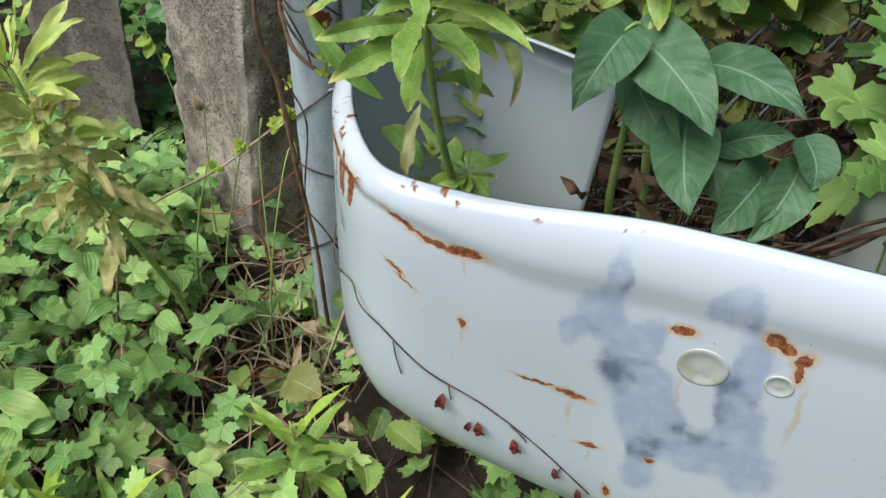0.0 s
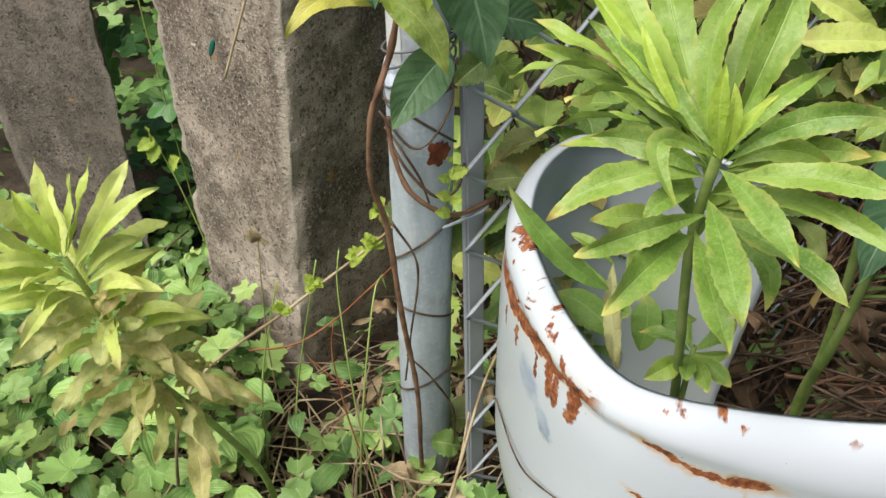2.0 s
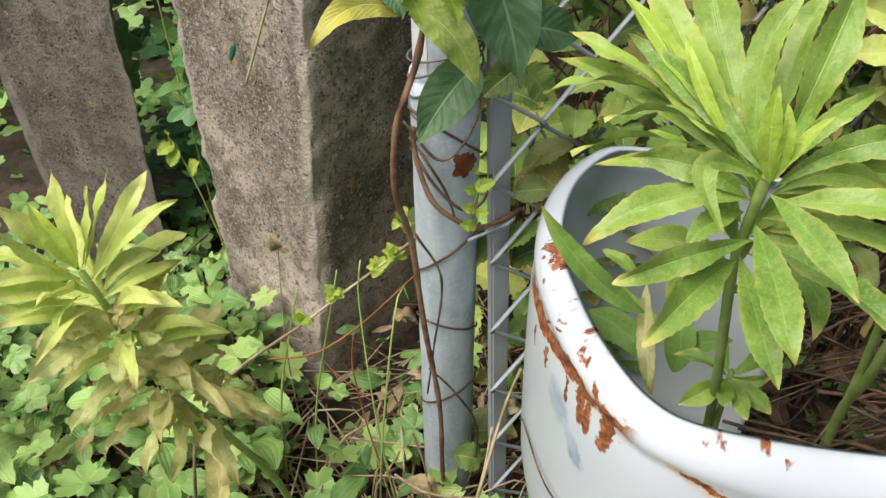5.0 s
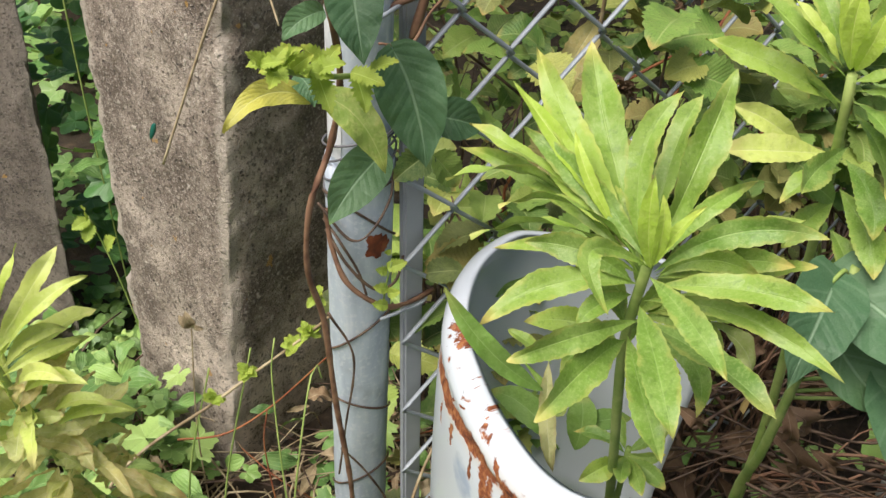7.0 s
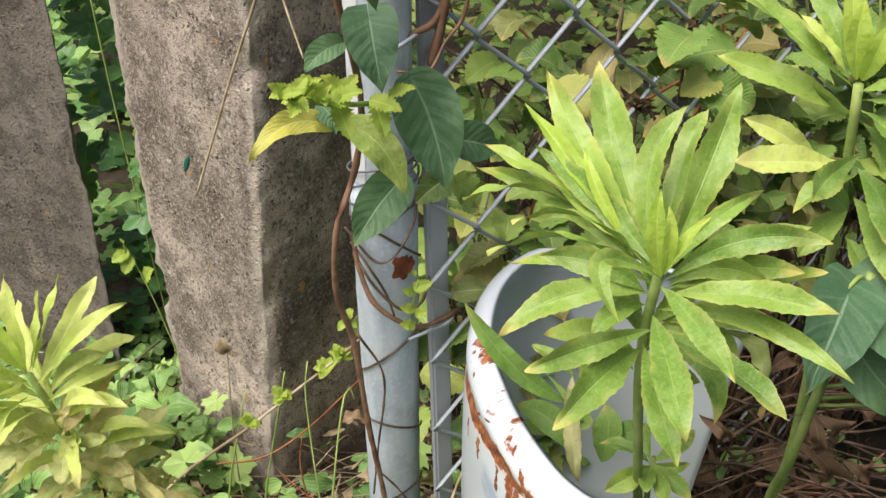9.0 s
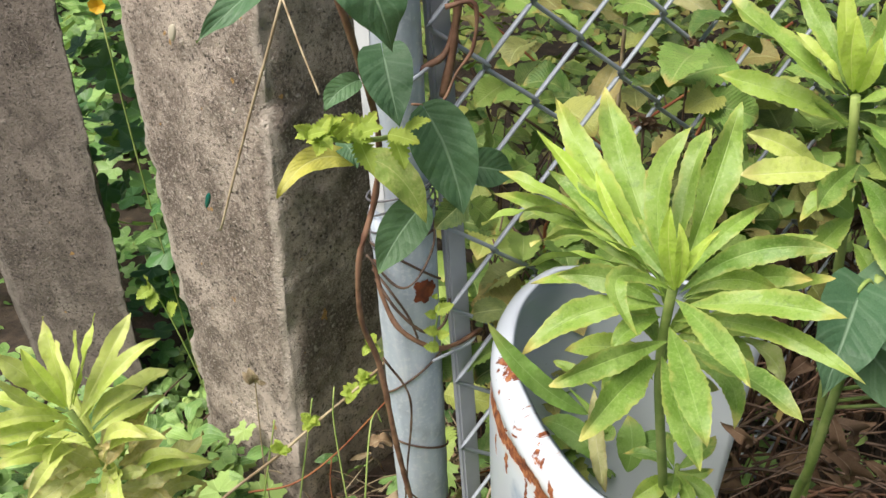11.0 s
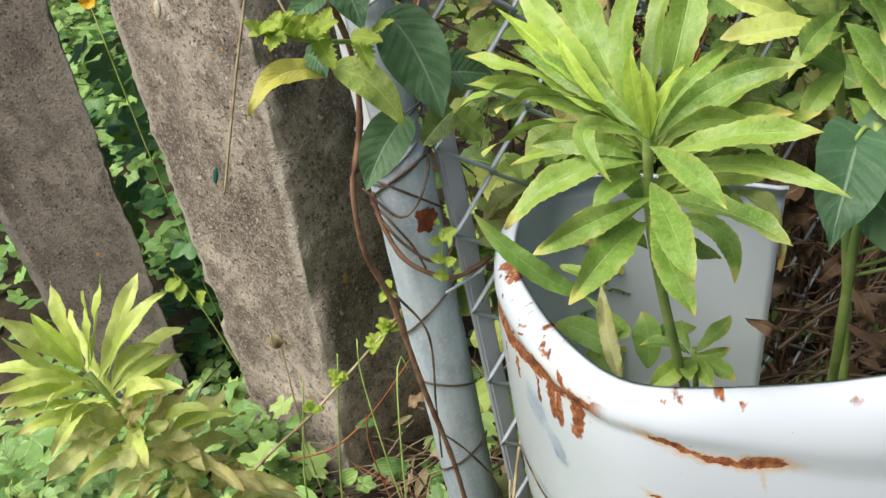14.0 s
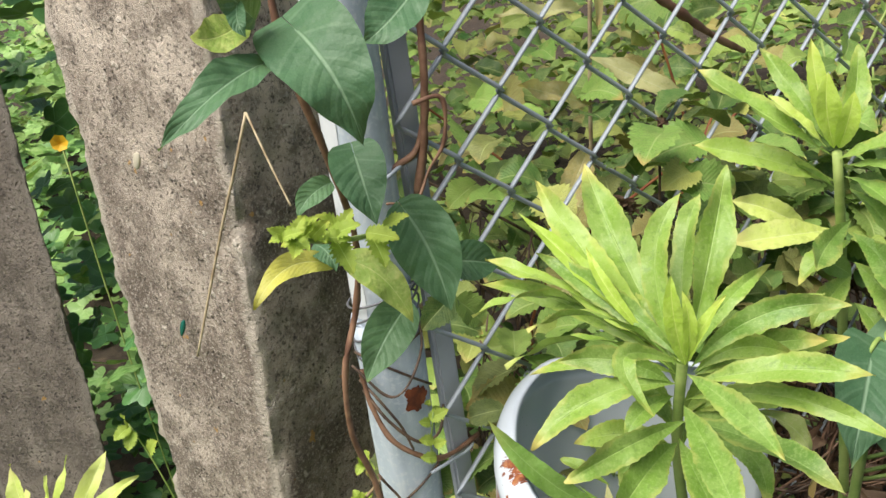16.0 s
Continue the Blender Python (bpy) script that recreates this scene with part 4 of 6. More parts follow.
blade(gold, FRESH, (-0.015, 0.569, 0.631), (-0.019, 0.569, 0.652), (-0.018, 0.573, 0.669), 0.0038)
blade(gold, FRESH, (-0.014, 0.569, 0.632), (-0.015, 0.565, 0.651), (-0.016, 0.568, 0.664), 0.0026)
blade(gold, FRESH, (-0.014, 0.569, 0.632), (-0.010, 0.565, 0.648), (-0.000, 0.565, 0.660), 0.0026)
blade(gold, GOLDEN, (-0.011, 0.574, 0.629), (0.008, 0.583, 0.644), (0.035, 0.592, 0.653), 0.0037)
blade(gold, GOLDEN, (-0.013, 0.569, 0.629), (0.011, 0.560, 0.651), (0.038, 0.545, 0.656), 0.0053)
blade(gold, GOLDEN, (-0.007, 0.579, 0.620), (0.022, 0.579, 0.634), (0.052, 0.580, 0.641), 0.0049)
blade(gold, GOLDEN, (-0.005, 0.582, 0.616), (0.020, 0.577, 0.626), (0.048, 0.572, 0.624), 0.0056)
blade(gold, GOLDEN, (-0.004, 0.586, 0.613), (0.033, 0.581, 0.618), (0.065, 0.582, 0.616), 0.0041)
blade(gold, GOLDEN, (-0.010, 0.571, 0.625), (0.008, 0.569, 0.633), (0.029, 0.564, 0.626), 0.0046)
blade(gold, GOLDEN, (-0.011, 0.569, 0.622), (0.013, 0.549, 0.633), (0.037, 0.529, 0.636), 0.0059)
blade(gold, GOLDEN, (-0.016, 0.566, 0.629), (-0.013, 0.536, 0.632), (-0.010, 0.509, 0.628), 0.0049)
blade(gold, GOLDEN, (-0.011, 0.578, 0.608), (0.018, 0.551, 0.618), (0.042, 0.518, 0.612), 0.0042)
blade(gold, GOLDEN, (-0.012, 0.578, 0.598), (0.003, 0.545, 0.605), (0.016, 0.513, 0.603), 0.0068)
blade(gold, GOLDEN, (-0.014, 0.574, 0.609), (-0.019, 0.540, 0.607), (-0.023, 0.511, 0.600), 0.0067)
blade(gold, GOLDEN, (-0.013, 0.582, 0.587), (-0.017, 0.549, 0.582), (-0.019, 0.521, 0.576), 0.0060)
blade(gold, GOLDEN, (-0.013, 0.574, 0.601), (-0.043, 0.567, 0.601), (-0.070, 0.562, 0.596), 0.0059)
blade(gold, GOLDEN, (-0.014, 0.581, 0.585), (-0.037, 0.563, 0.588), (-0.062, 0.544, 0.580), 0.0076)
blade(gold, GOLDEN, (-0.014, 0.579, 0.616), (-0.047, 0.583, 0.616), (-0.077, 0.581, 0.600), 0.0063)
blade(gold, GOLDEN, (-0.013, 0.585, 0.606), (-0.029, 0.578, 0.608), (-0.040, 0.572, 0.602), 0.0045)
blade(gold, GOLDEN, (-0.012, 0.590, 0.588), (-0.031, 0.586, 0.581), (-0.040, 0.581, 0.566), 0.0037)
blade(gold, GOLDEN, (-0.005, 0.590, 0.592), (0.019, 0.584, 0.597), (0.045, 0.578, 0.594), 0.0069)
blade(gold, GOLDEN, (-0.007, 0.589, 0.581), (0.014, 0.572, 0.577), (0.015, 0.560, 0.556), 0.0047)
blade(gold, GOLDEN, (-0.007, 0.589, 0.590), (0.014, 0.581, 0.591), (0.029, 0.574, 0.578), 0.0050)
blade(gold, WILTED, (-0.001, 0.597, 0.586), (0.035, 0.576, 0.583), (0.036, 0.562, 0.556), 0.0034)
blade(gold, DARKGREEN, (-0.038, 0.607, 0.534), (-0.065, 0.611, 0.559), (-0.085, 0.624, 0.588), 0.0054)

# short leaves all round the stem below the crown
for i in range(10):
    f = i / 9
    hub = Vector((-0.010, 0.592, 0.556)).lerp(Vector((-0.014, 0.576, 0.624)), f)
    turn = 0.35 + 2.45 * ((0.62 * i) % 1.0)
    out = Vector((math.cos(turn), math.sin(turn), -0.45 + 0.75 * f))
    size = 0.042 + 0.008 * math.sin(5.0 * i)
    blade(gold, GOLDEN, hub + out * 0.003, hub + out * (0.5 * size) + Vector((0, 0, 0.006)), hub + out * size, 0.0058)

low = thing("basin_weed", (0.02, 0.63, 0.2), "small rosette weed with narrow leaves growing inside the basin", "plant")
tube("stem", [(0.026, 0.645, 0.2), (0.022, 0.63, 0.38), (0.018, 0.619, 0.474)], 0.0024, M_STEM, low, 16, 6, 0.7)
blade(low, GOLDEN, (0.017, 0.618, 0.472), (0.031, 0.620, 0.479), (0.044, 0.629, 0.481), 0.0046)
blade(low, GOLDEN, (0.017, 0.618, 0.471), (0.025, 0.611, 0.474), (0.036, 0.612, 0.474), 0.0032)
blade(low, GOLDEN, (0.016, 0.617, 0.470), (0.024, 0.603, 0.472), (0.030, 0.594, 0.467), 0.0045)
blade(low, GOLDEN, (0.017, 0.617, 0.470), (0.016, 0.600, 0.473), (0.015, 0.589, 0.471), 0.0044)
blade(low, GOLDEN, (0.016, 0.617, 0.470), (0.001, 0.610, 0.471), (-0.012, 0.608, 0.465), 0.0059)
blade(low, GOLDEN, (0.016, 0.618, 0.471), (0.005, 0.627, 0.476), (-0.007, 0.638, 0.470), 0.0040)
blade(low, GOLDEN, (0.016, 0.619, 0.473), (0.016, 0.626, 0.479), (0.019, 0.638, 0.480), 0.0030)
blade(low, GOLDEN, (0.016, 0.617, 0.470), (0.009, 0.604, 0.474), (0.006, 0.596, 0.474), 0.0044)
blade(low, DARKGREEN, (0.001, 0.651, 0.440), (0.006, 0.658, 0.457), (0.007, 0.671, 0.467), 0.0090)
blade(low, DARKGREEN, (0.003, 0.658, 0.450), (0.018, 0.655, 0.458), (0.034, 0.654, 0.458), 0.0064)
blade(low, DARKGREEN, (-0.015, 0.642, 0.457), (-0.030, 0.660, 0.471), (-0.047, 0.674, 0.471), 0.0081)
blade(low, GOLDEN, (-0.008, 0.684, 0.479), (-0.022, 0.691, 0.491), (-0.032, 0.700, 0.494), 0.0040)
blade(low, GOLDEN, (-0.026, 0.690, 0.481), (-0.007, 0.666, 0.462), (-0.017, 0.673, 0.462), 0.0043)
blade(low, WILTED, (-0.017, 0.664, 0.499), (-0.024, 0.635, 0.484), (-0.025, 0.614, 0.467), 0.0046)

wilting = thing("goldenrod", (-0.262, 0.80, 0.05), "yellowing goldenrod plant with wilted lower leaves beside concrete posts", "plant", "goldenrod plants")
tube("stem", [(-0.262, 0.80, 0.05), (-0.262, 0.77, 0.2), (-0.281, 0.738, 0.314), (-0.307, 0.735, 0.367), (-0.324, 0.735, 0.416), (-0.330, 0.735, 0.454), (-0.336, 0.735, 0.483)], 0.0036, M_STEM, wilting, 30, 8, 0.6)
blade(wilting, PALEGOLD, (-0.337, 0.736, 0.483), (-0.338, 0.744, 0.516), (-0.340, 0.756, 0.543), 0.0060)
blade(wilting, PALEGOLD, (-0.336, 0.737, 0.484), (-0.325, 0.741, 0.511), (-0.321, 0.748, 0.535), 0.0044)
blade(wilting, PALEGOLD, (-0.335, 0.737, 0.483), (-0.321, 0.749, 0.513), (-0.312, 0.764, 0.535), 0.0034)
blade(wilting, PALEGOLD, (-0.336, 0.741, 0.470), (-0.314, 0.763, 0.499), (-0.297, 0.784, 0.519), 0.0061)
blade(wilting, PALEGOLD, (-0.333, 0.733, 0.476), (-0.313, 0.747, 0.493), (-0.297, 0.763, 0.502), 0.0039)
blade(wilting, FRESH, (-0.335, 0.729, 0.492), (-0.342, 0.729, 0.516), (-0.350, 0.735, 0.536), 0.0054)
blade(wilting, PALEGOLD, (-0.338, 0.736, 0.484), (-0.350, 0.732, 0.516), (-0.366, 0.730, 0.540), 0.0070)
blade(wilting, PALEGOLD, (-0.337, 0.735, 0.482), (-0.350, 0.716, 0.511), (-0.358, 0.708, 0.539), 0.0036, "edge")
blade(wilting, PALEGOLD, (-0.332, 0.737, 0.463), (-0.306, 0.761, 0.471), (-0.284, 0.784, 0.468), 0.0092)
blade(wilting, PALEGOLD, (-0.328, 0.728, 0.466), (-0.306, 0.742, 0.471), (-0.289, 0.756, 0.466), 0.0045)
blade(wilting, PALEGOLD, (-0.337, 0.733, 0.479), (-0.352, 0.715, 0.500), (-0.374, 0.695, 0.511), 0.0056)
blade(wilting, PALEGOLD, (-0.336, 0.730, 0.475), (-0.354, 0.709, 0.493), (-0.373, 0.691, 0.504), 0.0067)
blade(wilting, PALEGOLD, (-0.334, 0.728, 0.469), (-0.352, 0.700, 0.488), (-0.368, 0.680, 0.503), 0.0061)
blade(wilting, PALEGOLD, (-0.334, 0.720, 0.478), (-0.339, 0.703, 0.482), (-0.342, 0.691, 0.479), 0.0048)
blade(wilting, WILTED, (-0.328, 0.724, 0.443), (-0.345, 0.699, 0.453), (-0.362, 0.675, 0.454), 0.0074)
blade(wilting, WILTED, (-0.329, 0.727, 0.446), (-0.345, 0.710, 0.460), (-0.361, 0.695, 0.462), 0.0069)
blade(wilting, WILTED, (-0.323, 0.718, 0.448), (-0.331, 0.714, 0.465), (-0.341, 0.714, 0.473), 0.0064)
blade(wilting, WILTED, (-0.320, 0.717, 0.445), (-0.316, 0.712, 0.461), (-0.312, 0.713, 0.472), 0.0048)
blade(wilting, WILTED, (-0.323, 0.726, 0.441), (-0.309, 0.741, 0.452), (-0.297, 0.759, 0.455), 0.0059)
blade(wilting, WILTED, (-0.325, 0.731, 0.441), (-0.320, 0.740, 0.453), (-0.312, 0.755, 0.458), 0.0054)
blade(wilting, WILTED, (-0.319, 0.734, 0.432), (-0.302, 0.744, 0.435), (-0.287, 0.761, 0.434), 0.0058)
blade(wilting, WILTED, (-0.319, 0.722, 0.434), (-0.305, 0.716, 0.442), (-0.295, 0.713, 0.444), 0.0044)
blade(wilting, WILTED, (-0.319, 0.717, 0.428), (-0.300, 0.715, 0.430), (-0.285, 0.717, 0.428), 0.0048)
blade(wilting, WILTED, (-0.302, 0.727, 0.414), (-0.284, 0.745, 0.419), (-0.269, 0.769, 0.420), 0.0084)
blade(wilting, WILTED, (-0.320, 0.722, 0.417), (-0.299, 0.714, 0.420), (-0.283, 0.708, 0.416), 0.0066)
blade(wilting, WILTED, (-0.321, 0.714, 0.442), (-0.316, 0.694, 0.447), (-0.314, 0.678, 0.445), 0.0068)
blade(wilting, WILTED, (-0.329, 0.732, 0.453), (-0.320, 0.739, 0.447), (-0.313, 0.756, 0.441), 0.0049)
blade(wilting, WILTED, (-0.324, 0.715, 0.446), (-0.332, 0.699, 0.454), (-0.339, 0.685, 0.451), 0.0053)
blade(wilting, WILTED, (-0.319, 0.739, 0.422), (-0.312, 0.751, 0.423), (-0.305, 0.769, 0.419), 0.0046)
blade(wilting, WILTED, (-0.329, 0.726, 0.394), (-0.347, 0.704, 0.402), (-0.357, 0.684, 0.397), 0.0046)
blade(wilting, WILTED, (-0.316, 0.732, 0.380), (-0.340, 0.708, 0.388), (-0.357, 0.683, 0.382), 0.0034)
blade(wilting, WILTED, (-0.320, 0.723, 0.359), (-0.336, 0.707, 0.371), (-0.346, 0.688, 0.367), 0.0035)
blade(wilting, WILTED, (-0.316, 0.733, 0.381), (-0.314, 0.710, 0.379), (-0.311, 0.694, 0.372), 0.0044)
blade(wilting, WILTED, (-0.312, 0.737, 0.369), (-0.308, 0.718, 0.369), (-0.308, 0.704, 0.365), 0.0032)
blade(wilting, WILTED, (-0.308, 0.740, 0.356), (-0.304, 0.712, 0.349), (-0.310, 0.686, 0.338), 0.0050)
blade(wilting, WILTED, (-0.294, 0.729, 0.328), (-0.284, 0.694, 0.322), (-0.281, 0.663, 0.312), 0.0074)
blade(wilting, WILTED, (-0.293, 0.742, 0.339), (-0.271, 0.746, 0.335), (-0.254, 0.747, 0.319), 0.0064)
blade(wilting, WILTED, (-0.306, 0.740, 0.370), (-0.293, 0.756, 0.365), (-0.280, 0.780, 0.358), 0.0057)
blade(wilting, WILTED, (-0.314, 0.735, 0.382), (-0.305, 0.738, 0.388), (-0.299, 0.742, 0.384), 0.0049)
blade(wilting, WILTED, (-0.300, 0.741, 0.354), (-0.290, 0.752, 0.353), (-0.283, 0.769, 0.347), 0.0053)
blade(wilting, WILTED, (-0.318, 0.734, 0.383), (-0.306, 0.728, 0.392), (-0.297, 0.719, 0.389), 0.0054)
blade(wilting, WILTED, (-0.310, 0.733, 0.364), (-0.298, 0.722, 0.356), (-0.295, 0.711, 0.340), 0.0046)
blade(wilting, WILTED, (-0.320, 0.730, 0.395), (-0.327, 0.718, 0.398), (-0.334, 0.709, 0.394), 0.0044)

# crowded withering leaves along the bent stem
for i in range(44):
    f = (i % 22) / 21
    hub = Vector((-0.290, 0.737, 0.335)).lerp(Vector((-0.333, 0.735, 0.470)), f)
    turn = 2.4 * i + 0.3
    out = Vector((math.cos(turn), math.sin(turn) - 0.15, -0.15 + 0.75 * f + 0.2 * math.sin(7.0 * i)))
    size = 0.050 + 0.012 * math.sin(3.7 * i) + 0.006 * f
    blade(wilting, PALEGOLD if f > 0.55 else WILTED, hub + out * 0.003, hub + out * (0.5 * size) + Vector((0, 0, 0.010)), hub + out * size - Vector((0, 0, 0.006 * (1 - f))), 0.0050)

tall = thing("goldenrod", (0.16, 0.72, 0.15), "green goldenrod plant with spotted leaves in front of the fence", "plant", "goldenrod plants")
tube("stem", [(0.17, 0.74, 0.1), (0.165, 0.71, 0.35), (0.142, 0.69, 0.54), (0.124, 0.672, 0.62), (0.114, 0.664, 0.664)], 0.0042, M_STEM, tall, 30, 8, 0.6)
blade(tall, GOLDEN, (0.117, 0.672, 0.659), (0.090, 0.700, 0.683), (0.071, 0.725, 0.702), 0.0086)
blade(tall, PALEGOLD, (0.116, 0.675, 0.663), (0.104, 0.683, 0.678), (0.095, 0.697, 0.690), 0.0045)
blade(tall, GOLDEN, (0.118, 0.674, 0.664), (0.111, 0.694, 0.687), (0.105, 0.721, 0.709), 0.0053)
blade(tall, FRESH, (0.113, 0.665, 0.666), (0.108, 0.665, 0.687), (0.110, 0.668, 0.704), 0.0058)
blade(tall, FRESH, (0.118, 0.674, 0.664), (0.114, 0.681, 0.691), (0.116, 0.692, 0.716), 0.0052)
blade(tall, FRESH, (0.115, 0.664, 0.666), (0.115, 0.658, 0.682), (0.118, 0.659, 0.695), 0.0048)
blade(tall, GOLDEN, (0.121, 0.672, 0.664), (0.133, 0.679, 0.685), (0.144, 0.694, 0.707), 0.0064)
blade(tall, GOLDEN, (0.129, 0.682, 0.639), (0.094, 0.699, 0.655), (0.064, 0.717, 0.663), 0.0072)
blade(tall, PALEGOLD, (0.119, 0.687, 0.610), (0.096, 0.692, 0.627), (0.077, 0.699, 0.634), 0.0065)
blade(tall, PALEGOLD, (0.123, 0.675, 0.616), (0.090, 0.674, 0.620), (0.063, 0.676, 0.621), 0.0083)
blade(tall, GOLDEN, (0.125, 0.665, 0.625), (0.100, 0.649, 0.622), (0.086, 0.635, 0.618), 0.0068)
blade(tall, GOLDEN, (0.126, 0.668, 0.634), (0.114, 0.683, 0.647), (0.109, 0.699, 0.648), 0.0035, "edge")
blade(tall, GOLDEN, (0.114, 0.662, 0.661), (0.124, 0.647, 0.670), (0.135, 0.638, 0.672), 0.0065)
blade(tall, GOLDEN, (0.115, 0.661, 0.657), (0.121, 0.639, 0.662), (0.131, 0.622, 0.658), 0.0071)
blade(tall, GOLDEN, (0.115, 0.659, 0.653), (0.115, 0.633, 0.652), (0.116, 0.613, 0.643), 0.0066)
blade(tall, GOLDEN, (0.121, 0.663, 0.644), (0.120, 0.635, 0.637), (0.116, 0.615, 0.623), 0.0065)
blade(tall, GOLDEN, (0.124, 0.663, 0.619), (0.125, 0.638, 0.611), (0.122, 0.623, 0.597), 0.0069)
blade(tall, DARKGREEN, (0.130, 0.669, 0.590), (0.119, 0.670, 0.599), (0.113, 0.674, 0.602), 0.0066)
blade(tall, GOLDEN, (0.128, 0.668, 0.611), (0.108, 0.663, 0.609), (0.092, 0.659, 0.598), 0.0058)
blade(tall, GOLDEN, (0.127, 0.664, 0.601), (0.129, 0.637, 0.591), (0.127, 0.619, 0.576), 0.0076)
blade(tall, GOLDEN, (0.130, 0.669, 0.590), (0.111, 0.660, 0.585), (0.097, 0.654, 0.573), 0.0070)
blade(tall, GOLDEN, (0.128, 0.663, 0.577), (0.129, 0.645, 0.570), (0.128, 0.635, 0.557), 0.0071)


# ---- broad-leaved plant behind the basin ----
broad = thing("broad_leaved_plant", (0.15, 0.71, 0.15), "dark green broad-leaved plant with drooping pointed leaves", "plant")
tube("stem", [(0.16, 0.71, 0.12), (0.14, 0.685, 0.33), (0.122, 0.65, 0.42), (0.122, 0.64, 0.50), (0.126, 0.632, 0.575)], 0.0042, M_STEM, broad, 24, 8, 0.6)
blade(broad, HEARTLEAF, (0.106, 0.619, 0.573), (0.090, 0.602, 0.560), (0.076, 0.589, 0.538), 0.0190)
blade(broad, HEARTLEAF, (0.123, 0.625, 0.565), (0.141, 0.592, 0.555), (0.155, 0.564, 0.537), 0.0225)
blade(broad, OVAL, (0.165, 0.628, 0.550), (0.187, 0.599, 0.555), (0.209, 0.571, 0.545), 0.0155)
blade(broad, OVAL, (0.121, 0.635, 0.540), (0.131, 0.612, 0.521), (0.151, 0.594, 0.504), 0.0165)
blade(broad, OVAL, (0.154, 0.614, 0.518), (0.148, 0.583, 0.504), (0.149, 0.555, 0.486), 0.0211)
blade(broad, OVAL, (0.175, 0.608, 0.501), (0.193, 0.594, 0.519), (0.212, 0.582, 0.525), 0.0118)
blade(broad, HEARTLEAF, (0.205, 0.597, 0.485), (0.188, 0.580, 0.476), (0.170, 0.567, 0.460), 0.0208)
blade(broad, OVAL, (0.230, 0.603, 0.491), (0.215, 0.582, 0.477), (0.194, 0.566, 0.455), 0.0165)
blade(broad, OVAL, (0.179, 0.617, 0.497), (0.175, 0.598, 0.485), (0.180, 0.585, 0.471), 0.0124)
blade(broad, OVAL, (0.232, 0.611, 0.506), (0.235, 0.593, 0.498), (0.233, 0.584, 0.485), 0.0145)
tube("leaf_stalk", [(0.125, 0.633, 0.564), (0.116, 0.627, 0.577), (0.107, 0.622, 0.574)], 0.0013, M_STEM, broad, 10, 5)
tube("leaf_stalk", [(0.125, 0.634, 0.555), (0.124, 0.629, 0.568), (0.123, 0.625, 0.565)], 0.0013, M_STEM, broad, 10, 5)
tube("leaf_stalk", [(0.124, 0.636, 0.540), (0.145, 0.632, 0.553), (0.165, 0.628, 0.550)], 0.0013, M_STEM, broad, 10, 5)
tube("leaf_stalk", [(0.124, 0.637, 0.530), (0.122, 0.636, 0.543), (0.121, 0.635, 0.540)], 0.0013, M_STEM, broad, 10, 5)
tube("leaf_stalk", [(0.122, 0.639, 0.508), (0.138, 0.626, 0.521), (0.154, 0.614, 0.518)], 0.0013, M_STEM, broad, 10, 5)
tube("leaf_stalk", [(0.122, 0.641, 0.491), (0.149, 0.624, 0.504), (0.175, 0.608, 0.501)], 0.0013, M_STEM, broad, 10, 5)
tube("leaf_stalk", [(0.122, 0.643, 0.475), (0.164, 0.620, 0.488), (0.205, 0.597, 0.485)], 0.0013, M_STEM, broad, 10, 5)
tube("leaf_stalk", [(0.122, 0.642, 0.481), (0.176, 0.623, 0.494), (0.230, 0.603, 0.491)], 0.0013, M_STEM, broad, 10, 5)


